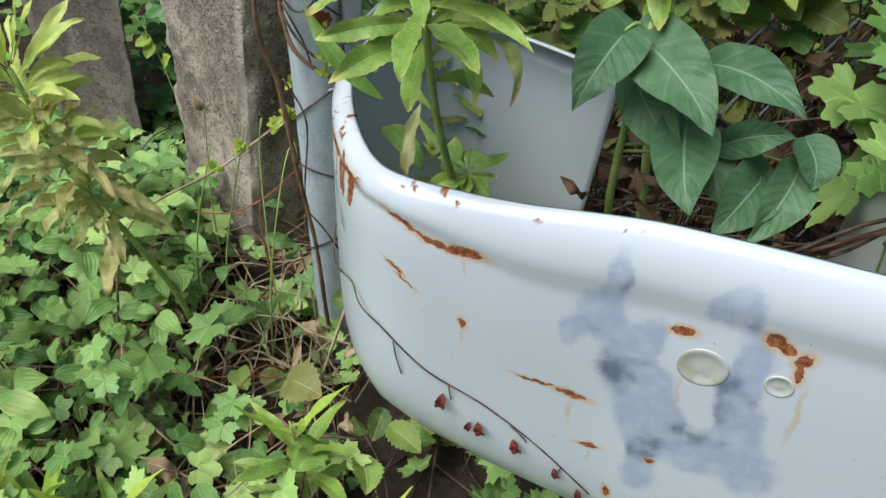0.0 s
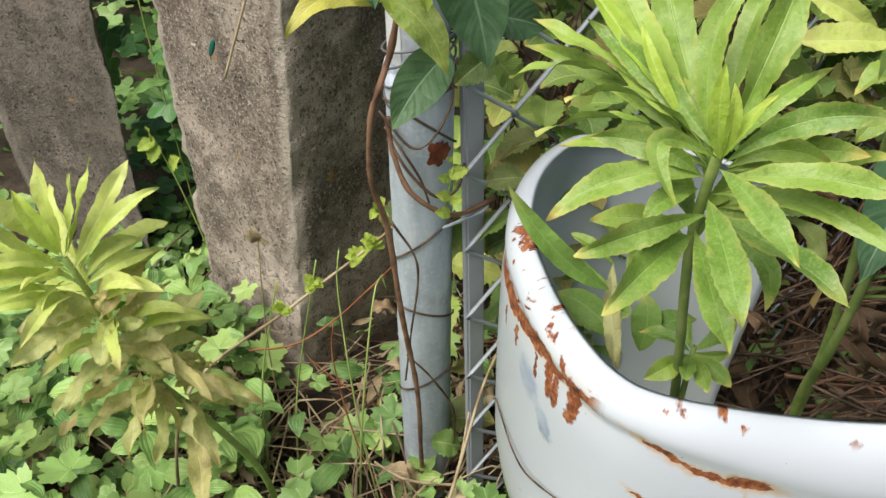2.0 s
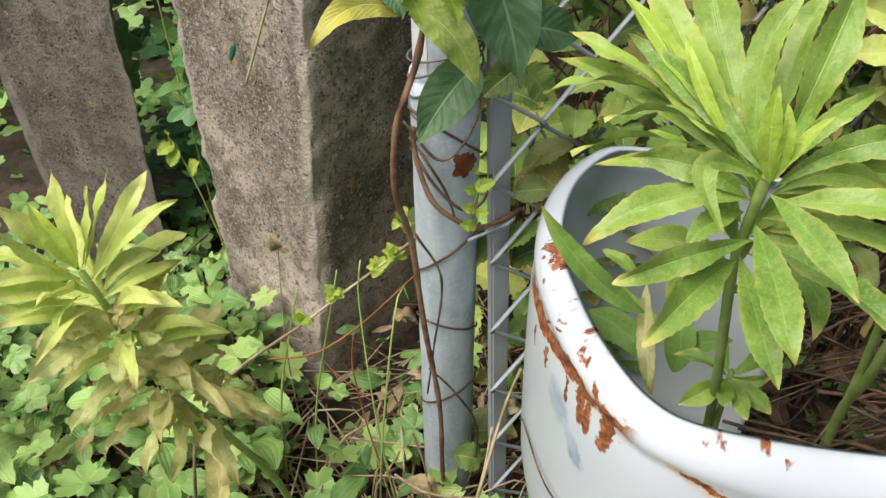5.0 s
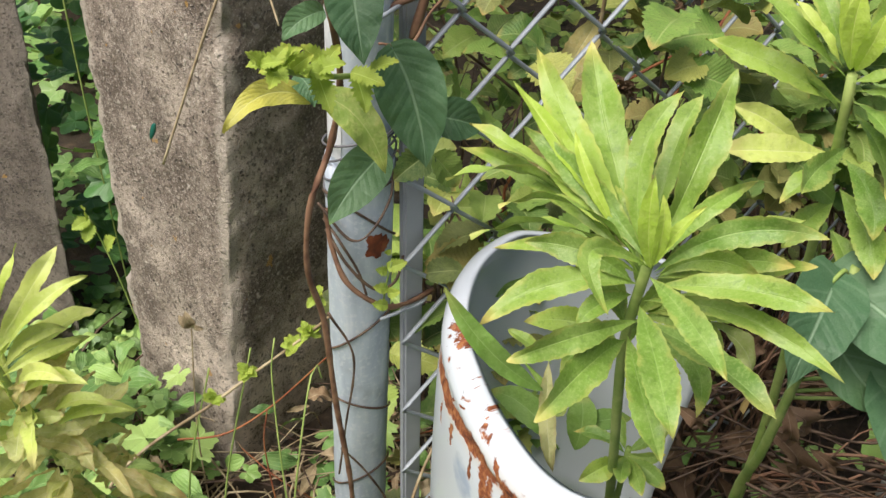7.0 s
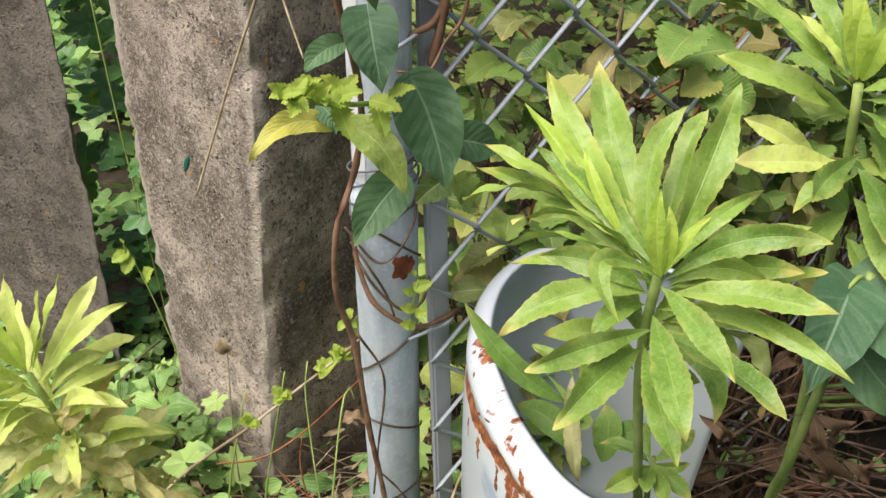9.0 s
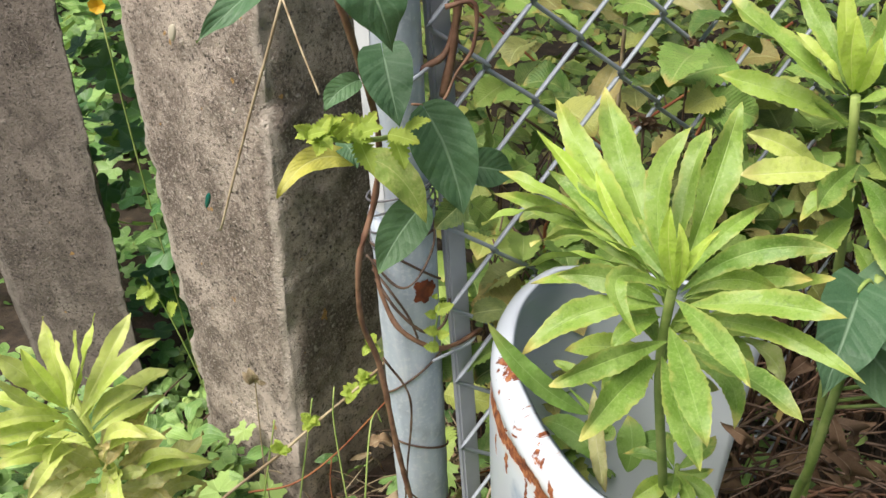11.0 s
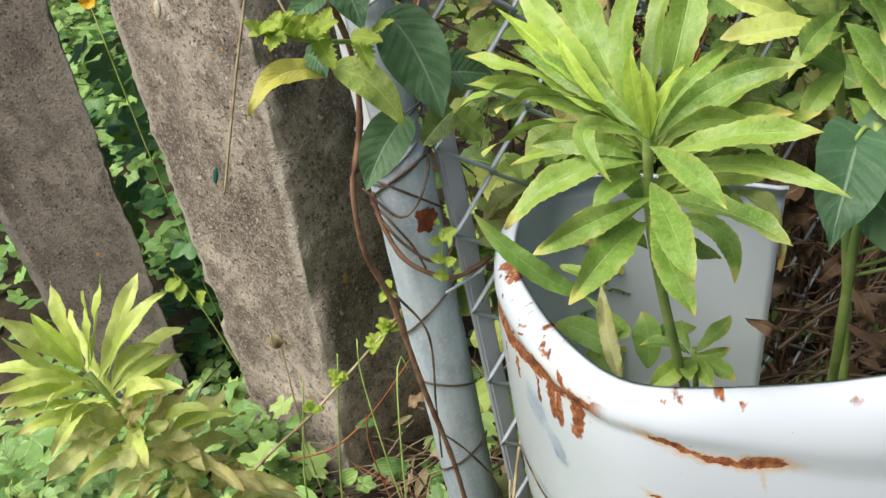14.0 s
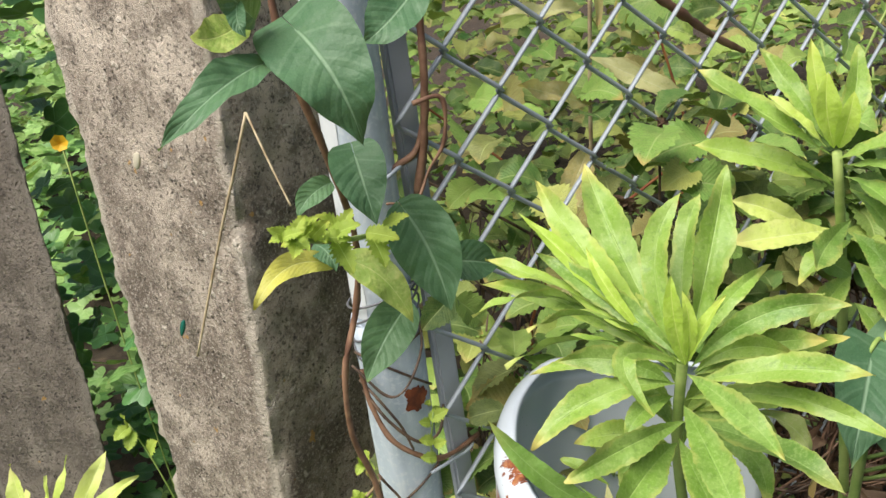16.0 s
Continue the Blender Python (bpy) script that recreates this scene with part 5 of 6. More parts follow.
# ---- climbers on the pole ----
def climber():
    random.seed(31)
    t = thing("climbing_vine", (-0.13, 0.82, 0.05), "twining vine with dark heart-shaped leaves climbing the pole", "vine")
    tube("stem", [(-0.125, 0.83, 0.06), (-0.126, 0.812, 0.15), (-0.126, 0.795, 0.26), (-0.134, 0.785, 0.36), (-0.139, 0.776, 0.45), (-0.147, 0.765, 0.50), (-0.143, 0.76, 0.55), (-0.128, 0.765, 0.59), (-0.122, 0.75, 0.64), (-0.13, 0.72, 0.70), (-0.14, 0.71, 0.77), (-0.13, 0.72, 0.9)], 0.0023, M_BARK, t, 90, 6, 0.8, "reddish-brown woody stem", 0.3)
    tube("stem", [(-0.133, 0.79, 0.53), (-0.131, 0.785, 0.505), (-0.122, 0.776, 0.48), (-0.10, 0.778, 0.458), (-0.082, 0.792, 0.447), (-0.06, 0.806, 0.447)], 0.002, M_BARK, t, 40, 6, 0.9, "reddish-brown woody stem", 0.3)
    tube("stem", [(-0.134, 0.79, 0.515), (-0.122, 0.777, 0.495), (-0.105, 0.775, 0.475), (-0.09, 0.785, 0.472), (-0.082, 0.80, 0.485)], 0.0012, M_TWIG, t, 40, 5, 0.9)
    tube("stem", [(-0.135, 0.795, 0.52), (-0.125, 0.779, 0.51), (-0.115, 0.775, 0.49), (-0.11, 0.775, 0.47)], 0.001, M_TWIG, t, 30, 5, 0.9)
    for z, a in ((0.41, 0.02), (0.33, -0.01), (0.24, 0.015), (0.53, 0.012), (0.515, -0.02)):
        c = [pole_axis(z + a * math.cos(w) - 0.012 * math.sin(w)) + Vector((0.0238 * math.cos(w), 0.0238 * math.sin(w), 0)) for w in [math.pi + math.pi * j / 16 for j in range(17)]]
        vs, fs = tube_data(c, 0.0009, 5)
        part("tendril", mesh_of("tendril", vs, fs, M_TWIG), t)
    vine = t
    blade(vine, HEARTLEAF, (-0.133, 0.681, 0.765), (-0.122, 0.657, 0.746), (-0.115, 0.659, 0.716), 0.0201)
    blade(vine, OVAL, (-0.150, 0.669, 0.755), (-0.169, 0.647, 0.751), (-0.193, 0.631, 0.737), 0.0090)
    blade(vine, LIMELEAF, (-0.154, 0.682, 0.771), (-0.165, 0.667, 0.769), (-0.174, 0.660, 0.772), 0.0088)
    blade(vine, HEARTLEAF, (-0.116, 0.716, 0.695), (-0.115, 0.702, 0.682), (-0.113, 0.694, 0.665), 0.0137)
    blade(vine, OVAL, (-0.096, 0.723, 0.660), (-0.087, 0.708, 0.637), (-0.083, 0.697, 0.608), 0.0174)
    blade(vine, OVAL, (-0.074, 0.726, 0.622), (-0.061, 0.724, 0.620), (-0.048, 0.727, 0.613), 0.0113)
    blade(vine, LIMELEAF, (-0.131, 0.699, 0.648), (-0.115, 0.689, 0.638), (-0.105, 0.681, 0.615), 0.0091)
    blade(vine, YELLOWLEAF, (-0.136, 0.698, 0.646), (-0.158, 0.687, 0.656), (-0.178, 0.674, 0.644), 0.0063)
    blade(vine, OVAL, (-0.103, 0.721, 0.604), (-0.120, 0.706, 0.594), (-0.133, 0.696, 0.578), 0.0129)
    blade(vine, OVAL, (-0.130, 0.741, 0.675), (-0.142, 0.731, 0.673), (-0.150, 0.727, 0.665), 0.0068)
    blade(vine, OVAL, (-0.073, 0.716, 0.769), (-0.090, 0.703, 0.758), (-0.104, 0.697, 0.751), 0.0127)
    blade(vine, OVAL, (-0.144, 0.703, 0.658), (-0.139, 0.693, 0.656), (-0.137, 0.688, 0.648), 0.0061)
    blade(vine, OVAL, (-0.149, 0.682, 0.772), (-0.156, 0.669, 0.784), (-0.162, 0.664, 0.794), 0.0086)
    blade(vine, OVAL, (-0.154, 0.673, 0.780), (-0.155, 0.663, 0.774), (-0.153, 0.661, 0.768), 0.0038)
    blade(vine, QUILT, (-0.074, 0.744, 0.591), (-0.084, 0.742, 0.585), (-0.095, 0.739, 0.577), 0.0093)
    blade(vine, QUILT, (-0.071, 0.742, 0.589), (-0.064, 0.742, 0.580), (-0.058, 0.741, 0.570), 0.0094)
    blade(vine, QUILT, (-0.072, 0.753, 0.587), (-0.064, 0.752, 0.589), (-0.057, 0.752, 0.589), 0.0079)
    tube("stem", [(-0.108, 0.78, 0.655), (-0.09, 0.785, 0.662), (-0.075, 0.79, 0.668), (-0.066, 0.793, 0.69), (-0.062, 0.79, 0.73), (-0.066, 0.785, 0.80)], 0.0022, M_BARK, t, 40, 6, 0.8, "", 0.4)
    tube("stem", [(-0.078, 0.792, 0.64), (-0.070, 0.79, 0.67), (-0.064, 0.788, 0.71), (-0.060, 0.79, 0.76)], 0.0028, M_BARK, t, 40, 6, 0.8, "", 0.5)
    for pts in ([(-0.132, 0.80, 0.30), (-0.112, 0.797, 0.27), (-0.095, 0.80, 0.22), (-0.10, 0.805, 0.15), (-0.115, 0.81, 0.10)], [(-0.136, 0.785, 0.45), (-0.12, 0.781, 0.41), (-0.128, 0.785, 0.34), (-0.135, 0.80, 0.27)], [(-0.138, 0.79, 0.535), (-0.12, 0.776, 0.515), (-0.106, 0.775, 0.52), (-0.092, 0.785, 0.54), (-0.09, 0.80, 0.56)]):
        tube("tendril", pts, 0.0010, M_TWIG, t, 40, 5, 0.8, "", 0.4)
    n = thing("nettle_shoot", (-0.118, 0.69, 0.655), "pale green serrated shoot growing out of the vine", "plant")
    tube("stem", [(-0.10, 0.74, 0.645), (-0.118, 0.69, 0.662), (-0.14, 0.65, 0.680), (-0.153, 0.632, 0.692)], 0.0016, M_STEM, n, 20, 6, 0.7)
    for b, e in [((-0.118, 0.685, 0.665), (-0.112, 0.665, 0.645)), ((-0.12, 0.68, 0.668), (-0.098, 0.67, 0.662)), ((-0.135, 0.655, 0.678), (-0.128, 0.635, 0.66)), ((-0.135, 0.655, 0.678), (-0.12, 0.66, 0.695)), ((-0.145, 0.643, 0.686), (-0.165, 0.645, 0.683)),
                 ((-0.148, 0.64, 0.688), (-0.14, 0.63, 0.703)), ((-0.15, 0.635, 0.69), (-0.163, 0.625, 0.70)), ((-0.15, 0.635, 0.69), (-0.155, 0.615, 0.685)), ((-0.13, 0.665, 0.675), (-0.147, 0.66, 0.695)), ((-0.15, 0.633, 0.692), (-0.168, 0.63, 0.692)), ((-0.11, 0.70, 0.66), (-0.09, 0.69, 0.67))]:
        leaf(NETTLE, n, b, Vector(b).lerp(Vector(e), 0.66), (0, -0.6, 0.8), 0.95, random.uniform(-15, 15))
    for i in range(14):
        b = Vector((-0.138, 0.653, 0.680)).lerp(Vector((-0.156, 0.628, 0.694)), i / 13)
        d = Vector((math.cos(2.4 * i), -0.3 + 0.5 * math.sin(2.4 * i), 0.35 + 0.6 * math.sin(1.7 * i))).normalized()
        leaf(NETTLE, n, b, b + d * (0.016 - 0.006 * i / 13), (0, -0.7, 0.7), 0.9, random.uniform(-20, 20))
    s = thing("small_sprout", (-0.097, 0.776, 0.475), "tiny yellow-green sprout clinging to the pole", "plant")
    tube("stem", [(-0.098, 0.780, 0.462), (-0.097, 0.775, 0.476), (-0.093, 0.774, 0.496)], 0.0007, M_STEM, s, 8, 5)
    for e in [(-0.083, 0.772, 0.497), (-0.106, 0.770, 0.480), (-0.088, 0.768, 0.476), (-0.107, 0.770, 0.466), (-0.094, 0.772, 0.508), (-0.104, 0.770, 0.494)]:
        leaf(NETTLE, s, (-0.096, 0.775, e[2] - 0.006), e, (0, -0.8, 0.6), 1.1)


climber()


# ---- bramble behind the fence ----
def fence_side(x, y):
    return (Vector((x, y, 0)) - FENCE_O).dot(FENCE_N)


def scatter(rnd, n, box, keep):
    out = []
    while len(out) < n:
        p = tuple(rnd.uniform(a, b) for a, b in box)
        if keep(*p):
            out.append(p)
    return out


def wild_pose(rnd, p, size, lean=0.55, up=1.0):
    a = rnd.uniform(0, 6.2832)
    d = Vector((math.cos(a), math.sin(a) - 0.35, rnd.uniform(-0.55, 0.25)))
    d.normalize()
    n = Vector((rnd.uniform(-lean, lean), rnd.uniform(-lean, lean) - 0.35, up))
    s = size * rnd.uniform(0.6, 1.25)
    b = Vector(p)
    return leaf_pose(b, b + d * s, n, rnd.uniform(0.85, 1.15), rnd.uniform(-20, 20))


def bramble():
    rnd = random.Random(41)
    t = thing("bramble", (0.25, 1.05, 0.05), "tangled bramble bush with yellowing quilted leaves behind the fence", "bush")
    near = scatter(rnd, 250, ((-0.10, 0.50), (0.82, 1.25), (0.12, 0.72)), lambda x, y, z: -0.36 < fence_side(x, y) < -0.018 and z < 0.40 + 0.55 * -fence_side(x, y) + 0.35 * rnd.random())
    for p in near:
        part("leaf", rnd.choice(BRAMBLE), t, "", wild_pose(rnd, p, 0.042))
    front = thing("bramble_shoot", (0.2, 0.86, 0.05), "green and yellow bramble leaves pushed through the fence mesh", "bush")
    for p in scatter(rnd, 210, ((-0.06, 0.45), (0.80, 1.0), (0.15, 0.66)), lambda x, y, z: 0.0 < fence_side(x, y) < 0.05 and (0.44 < z or x < 0.04) and z < 0.66 - 0.2 * rnd.random()):
        part("leaf", rnd.choice(BRAMBLE), front, "", wild_pose(rnd, p, 0.036))
    for p in scatter(rnd, 55, ((-0.07, 0.03), (0.79, 0.86), (0.10, 0.50)), lambda x, y, z: 0.004 < fence_side(x, y) < 0.035 and (x + 0.077) ** 2 + (y - 0.803) ** 2 > 0.0008):
        part("leaf", rnd.choice(BRAMBLE), front, "", wild_pose(rnd, p, 0.036))
    for i in range(16):
        x, y = rnd.uniform(-0.05, 0.6), rnd.uniform(0.95, 1.3)
        if fence_side(x, y) > -0.02:
            y += 0.25
        z = rnd.uniform(0.4, 0.75)
        tube("cane", [(x, y, 0.03), (x + rnd.uniform(-0.08, 0.08), y + rnd.uniform(-0.03, 0.05), z * 0.6), (x + rnd.uniform(-0.2, 0.2), y + rnd.uniform(-0.03, 0.1), z)], 0.0026, rnd.choice([M_BARK, M_STEM, M_RED, M_TWIG]), t, 16, 6, 0.6)
    wilt = thing("wilted_weed", (0.1, 1.0, 0.05), "tall weed with long wilted yellow leaves behind the fence", "plant")
    tube("stem", [(0.11, 1.0, 0.05), (0.10, 0.98, 0.5), (0.115, 0.975, 0.80)], 0.0025, M_STRAW, wilt, 16, 6, 0.7)
    for i, (b, e) in enumerate([((0.105, 0.98, 0.70), (0.015, 0.93, 0.71)), ((0.10, 0.97, 0.62), (0.018, 0.90, 0.665)), ((0.11, 0.975, 0.78), (0.10, 0.94, 0.69)), ((0.105, 0.975, 0.66), (0.17, 0.93, 0.62)), ((0.10, 0.98, 0.58), (0.04, 0.90, 0.55))]):
        leaf(WILT, wilt, b, e, (0, -0.8, 0.6), 0.8, 0, i)
    rest = scatter(rnd, 5200, ((-0.06, 2.4), (0.85, 3.0), (0.04, 0.85)), lambda x, y, z: fence_side(x, y) < -0.12 - 0.15 * rnd.random() and x > 0.02 - 0.12 * max(0, y - 1.2) and (x - 0.7) ** 2 / 2.6 + (y - 1.6) ** 2 / 1.7 < 0.6 + 0.5 * rnd.random() and z < 0.25 + 0.28 * y + 0.1 * math.sin(x * 7))
    me = joined_leaves("thicket_leaves", BRAMBLE_LO, [wild_pose(rnd, p, 0.038) for p in rest], M_BRAMBLE)
    tagged(new("bramble_thicket", me), "dense green and yellow bramble thicket farther behind the fence", "bushes", kind="stuff")


bramble()


def ivy():
    rnd = random.Random(42)
    t = thing("ivy", (-0.55, 1.4, 0.05), "dark green ivy growing between and behind the concrete posts", "ivy")
    for p in scatter(rnd, 130, ((-0.50, -0.33), (1.19, 1.5), (0.04, 0.75)), lambda x, y, z: (y - 1.18) + 0.9 * (x + 0.40) > 0.06) + scatter(rnd, 160, ((-0.75, -0.1), (1.12, 1.7), (0.06, 0.6)), lambda x, y, z: (y - 1.18) + 0.9 * (x + 0.40) > 0.09 and z < 0.15 + 0.7 * (y - 1.0)):
        part("leaf", rnd.choice(IVY + IVY + OVATE[:1]), t, "", wild_pose(rnd, p, 0.046, 0.5, 0.7))
    rest = scatter(rnd, 8500, ((-2.8, -0.1), (1.45, 4.4), (0.04, 0.6)), lambda x, y, z: z < 0.12 + 0.25 * (y - 1.2) and (x + 1.0) ** 2 / 2.8 + (y - 2.4) ** 2 / 3.6 < 0.6 + 0.5 * rnd.random())
    # the lighter leaf colour stands in for sunlight on these weeds
    me = joined_leaves("thicket_leaves", COVER_LO, [wild_pose(rnd, p, 0.042) for p in rest], M_BRIGHTENED_WEED)
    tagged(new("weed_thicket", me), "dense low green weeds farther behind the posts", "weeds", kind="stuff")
    s = thing("seedling", (-0.40, 1.225, 0.1), "thin bright green seedling in the gap between posts", "plant")
    tube("stem", [(-0.36, 1.2, 0.06), (-0.385, 1.215, 0.2), (-0.405, 1.228, 0.27)], 0.001, M_STEM, s, 12, 5)
    for b, e in [((-0.405, 1.228, 0.265), (-0.44, 1.2, 0.255)), ((-0.402, 1.226, 0.26), (-0.42, 1.20, 0.225)), ((-0.39, 1.218, 0.23), (-0.36, 1.20, 0.27)), ((-0.405, 1.228, 0.27), (-0.40, 1.2, 0.31))]:
        leaf(NETTLE, s, b, Vector(b).lerp(Vector(e), 0.5), (0, -0.6, 0.8), 1.3)
    f = thing("yellow_flower", (-0.372, 1.215, 0.05), "single small yellow flower among the weeds", "flower")
    tube("stem", [(-0.385, 1.26, 0.05), (-0.380, 1.23, 0.40), (-0.373, 1.215, 0.613)], 0.001, M_STEM, f, 12, 5)
    for i in range(7):
        a = 6.2832 * i / 7
        leaf(PETAL, f, (-0.373, 1.214, 0.616), (-0.373 + 0.009 * math.cos(a), 1.208, 0.618 + 0.009 * math.sin(a)), (0, -1, 0.2), 1.2, 0, 0, "petal")


PETAL = variants("petal", M_PETAL, [strip_leaf(0.3, 0, 1, 0.05, 0.1, peak=0.8, tip=0.3, seed=3, n=5, m=4)])
ivy()


# ---- ground cover in front ----
def clear(x, y):
    """Outside posts, pole and basin."""
    w = (Vector((x, y)) - Vector((-0.24, 0.995)))
    if w.dot(Vector((-0.68, 0.73))) > -0.02 and w.dot(Vector((0.73, 0.68))) > -0.012 and w.dot(Vector((-0.68, 0.73))) < 0.19 and w.dot(Vector((0.73, 0.68))) < 0.17:
        return False
    if (x + 0.117) ** 2 + (y - 0.85) ** 2 < 0.0012:
        return False
    if -0.085 < x < 0.5 and 0.50 - 0.3 * max(0, x) < y < 0.79:
        return False
    return True


def ground_cover():
    rnd = random.Random(43)
    def height(x, y):
        return 0.05 + 0.16 * max(0, min(1, (-0.14 - x) * 4)) * max(0, min(1, (1.18 - y) * 4)) + 0.05

    for x0, x1, n, label in ((-0.85, -0.52, 260, "low green creeping weeds with lobed leaves near the post"), (-0.52, -0.27, 299, "dense green creeping weeds under the yellowing goldenrod"), (-0.27, 0.02, 60, "sparse green weeds among dry stems at the pole")):
        t = thing("ground_cover", ((x0 + x1) / 2, 0.75, 0.05), label, "weeds", "patches of low weeds")
        for x, y, f in scatter(rnd, n, ((x0, x1), (0.40, 1.12), (0.15, 1.0)), lambda x, y, f: clear(x, y)):
            part("leaf", rnd.choice(COVER[:3] + OVATE), t, "", wild_pose(rnd, (x, y, gz(x, y) + f * height(x, y)), 0.035, 0.6))
    rest = [(x, y, gz(x, y) + 0.7 * f * height(x, y)) for x, y, f in scatter(rnd, 4600, ((-1.3, 0.5), (0.1, 1.35), (0.0, 1.0)), lambda x, y, f: clear(x, y) and (x + 0.35) ** 2 / 0.8 + (y - 0.75) ** 2 / 0.4 < 0.6 + 0.5 * rnd.random() and (x < -0.29 or y < 0.50 or rnd.random() < 0.14))]
    me = joined_leaves("weed_leaves", COVER_LO + OVATE + OVATE + IVY_LO, [wild_pose(rnd, p, 0.028, 0.6) for p in rest], M_COVER)
    tagged(new("weed_mat", me), "mat of small green weed leaves close to the soil", "weeds", kind="stuff")
    # right of the basin
    right = [p for p in scatter(rnd, 240, ((0.24, 0.75), (0.60, 1.0), (0.12, 0.56)), lambda x, y, z: fence_side(x, y) > 0.02 and x > (0.31 if z > 0.40 else 0.42) + 0.08 * rnd.random() and y > 0.60 and (x - 0.44) ** 2 + (y - 0.73) ** 2 > 0.0144)]
    me = joined_leaves("weed_leaves", COVER_LO, [wild_pose(rnd, p, 0.065, 0.5) for p in right], M_COVER)
    tagged(new("tall_weeds", me), "taller green lobed weeds in front of the fence", "weeds", kind="stuff")
    lobed = thing("lobed_weed", (0.36, 0.70, 0.15), "tall light green weed with lobed leaves beside the basin", "weeds")
    for x, y, z in scatter(rnd, 90, ((0.25, 0.52), (0.60, 0.80), (0.36, 0.60)), lambda x, y, z: x > 0.285 + 0.35 * max(0, 0.46 - z) + 0.03 * rnd.random() and fence_side(x, y) > 0.01):
        part("leaf", rnd.choice(LOBED), lobed, "", wild_pose(rnd, (x, y, z), 0.058, 0.4))
    for i in range(9):
        x, y = rnd.uniform(0.31, 0.46), rnd.uniform(0.64, 0.78)
        tube("stalk", [(x + 0.03, y + 0.02, gz(x, y)), (x + 0.02, y + 0.01, 0.3), (x, y, rnd.uniform(0.42, 0.56))], 0.0014, M_STEM, lobed, 10, 5, 0.7)
    # patch at the foot of the pole
    foot = thing("strawberry_weed", (-0.12, 0.72, 0.05), "clump of yellow-green serrated leaves at the pole's foot", "weeds")
    for x, y, f in scatter(rnd, 150, ((-0.22, 0.22), (0.42, 0.95), (0, 1)), lambda x, y, f: not (x < -0.05 and 0.60 < y < 0.80 and rnd.random() < 0.5) and (x + 0.117) ** 2 + (y - 0.85) ** 2 > 0.0012 and (x < -0.06 or y < 0.74) and (y < 0.8 or rnd.random() < 0.4)):
        z = min(gz(x, y) + 0.02 + 0.11 * f, basin_low(x) - 0.06 if x > -0.08 else 1)
        part("leaf", rnd.choice(BRAMBLE + COVER), foot, "", wild_pose(rnd, (x, y, max(z, gz(x, y) + 0.01)), 0.034, 0.4))


ground_cover()


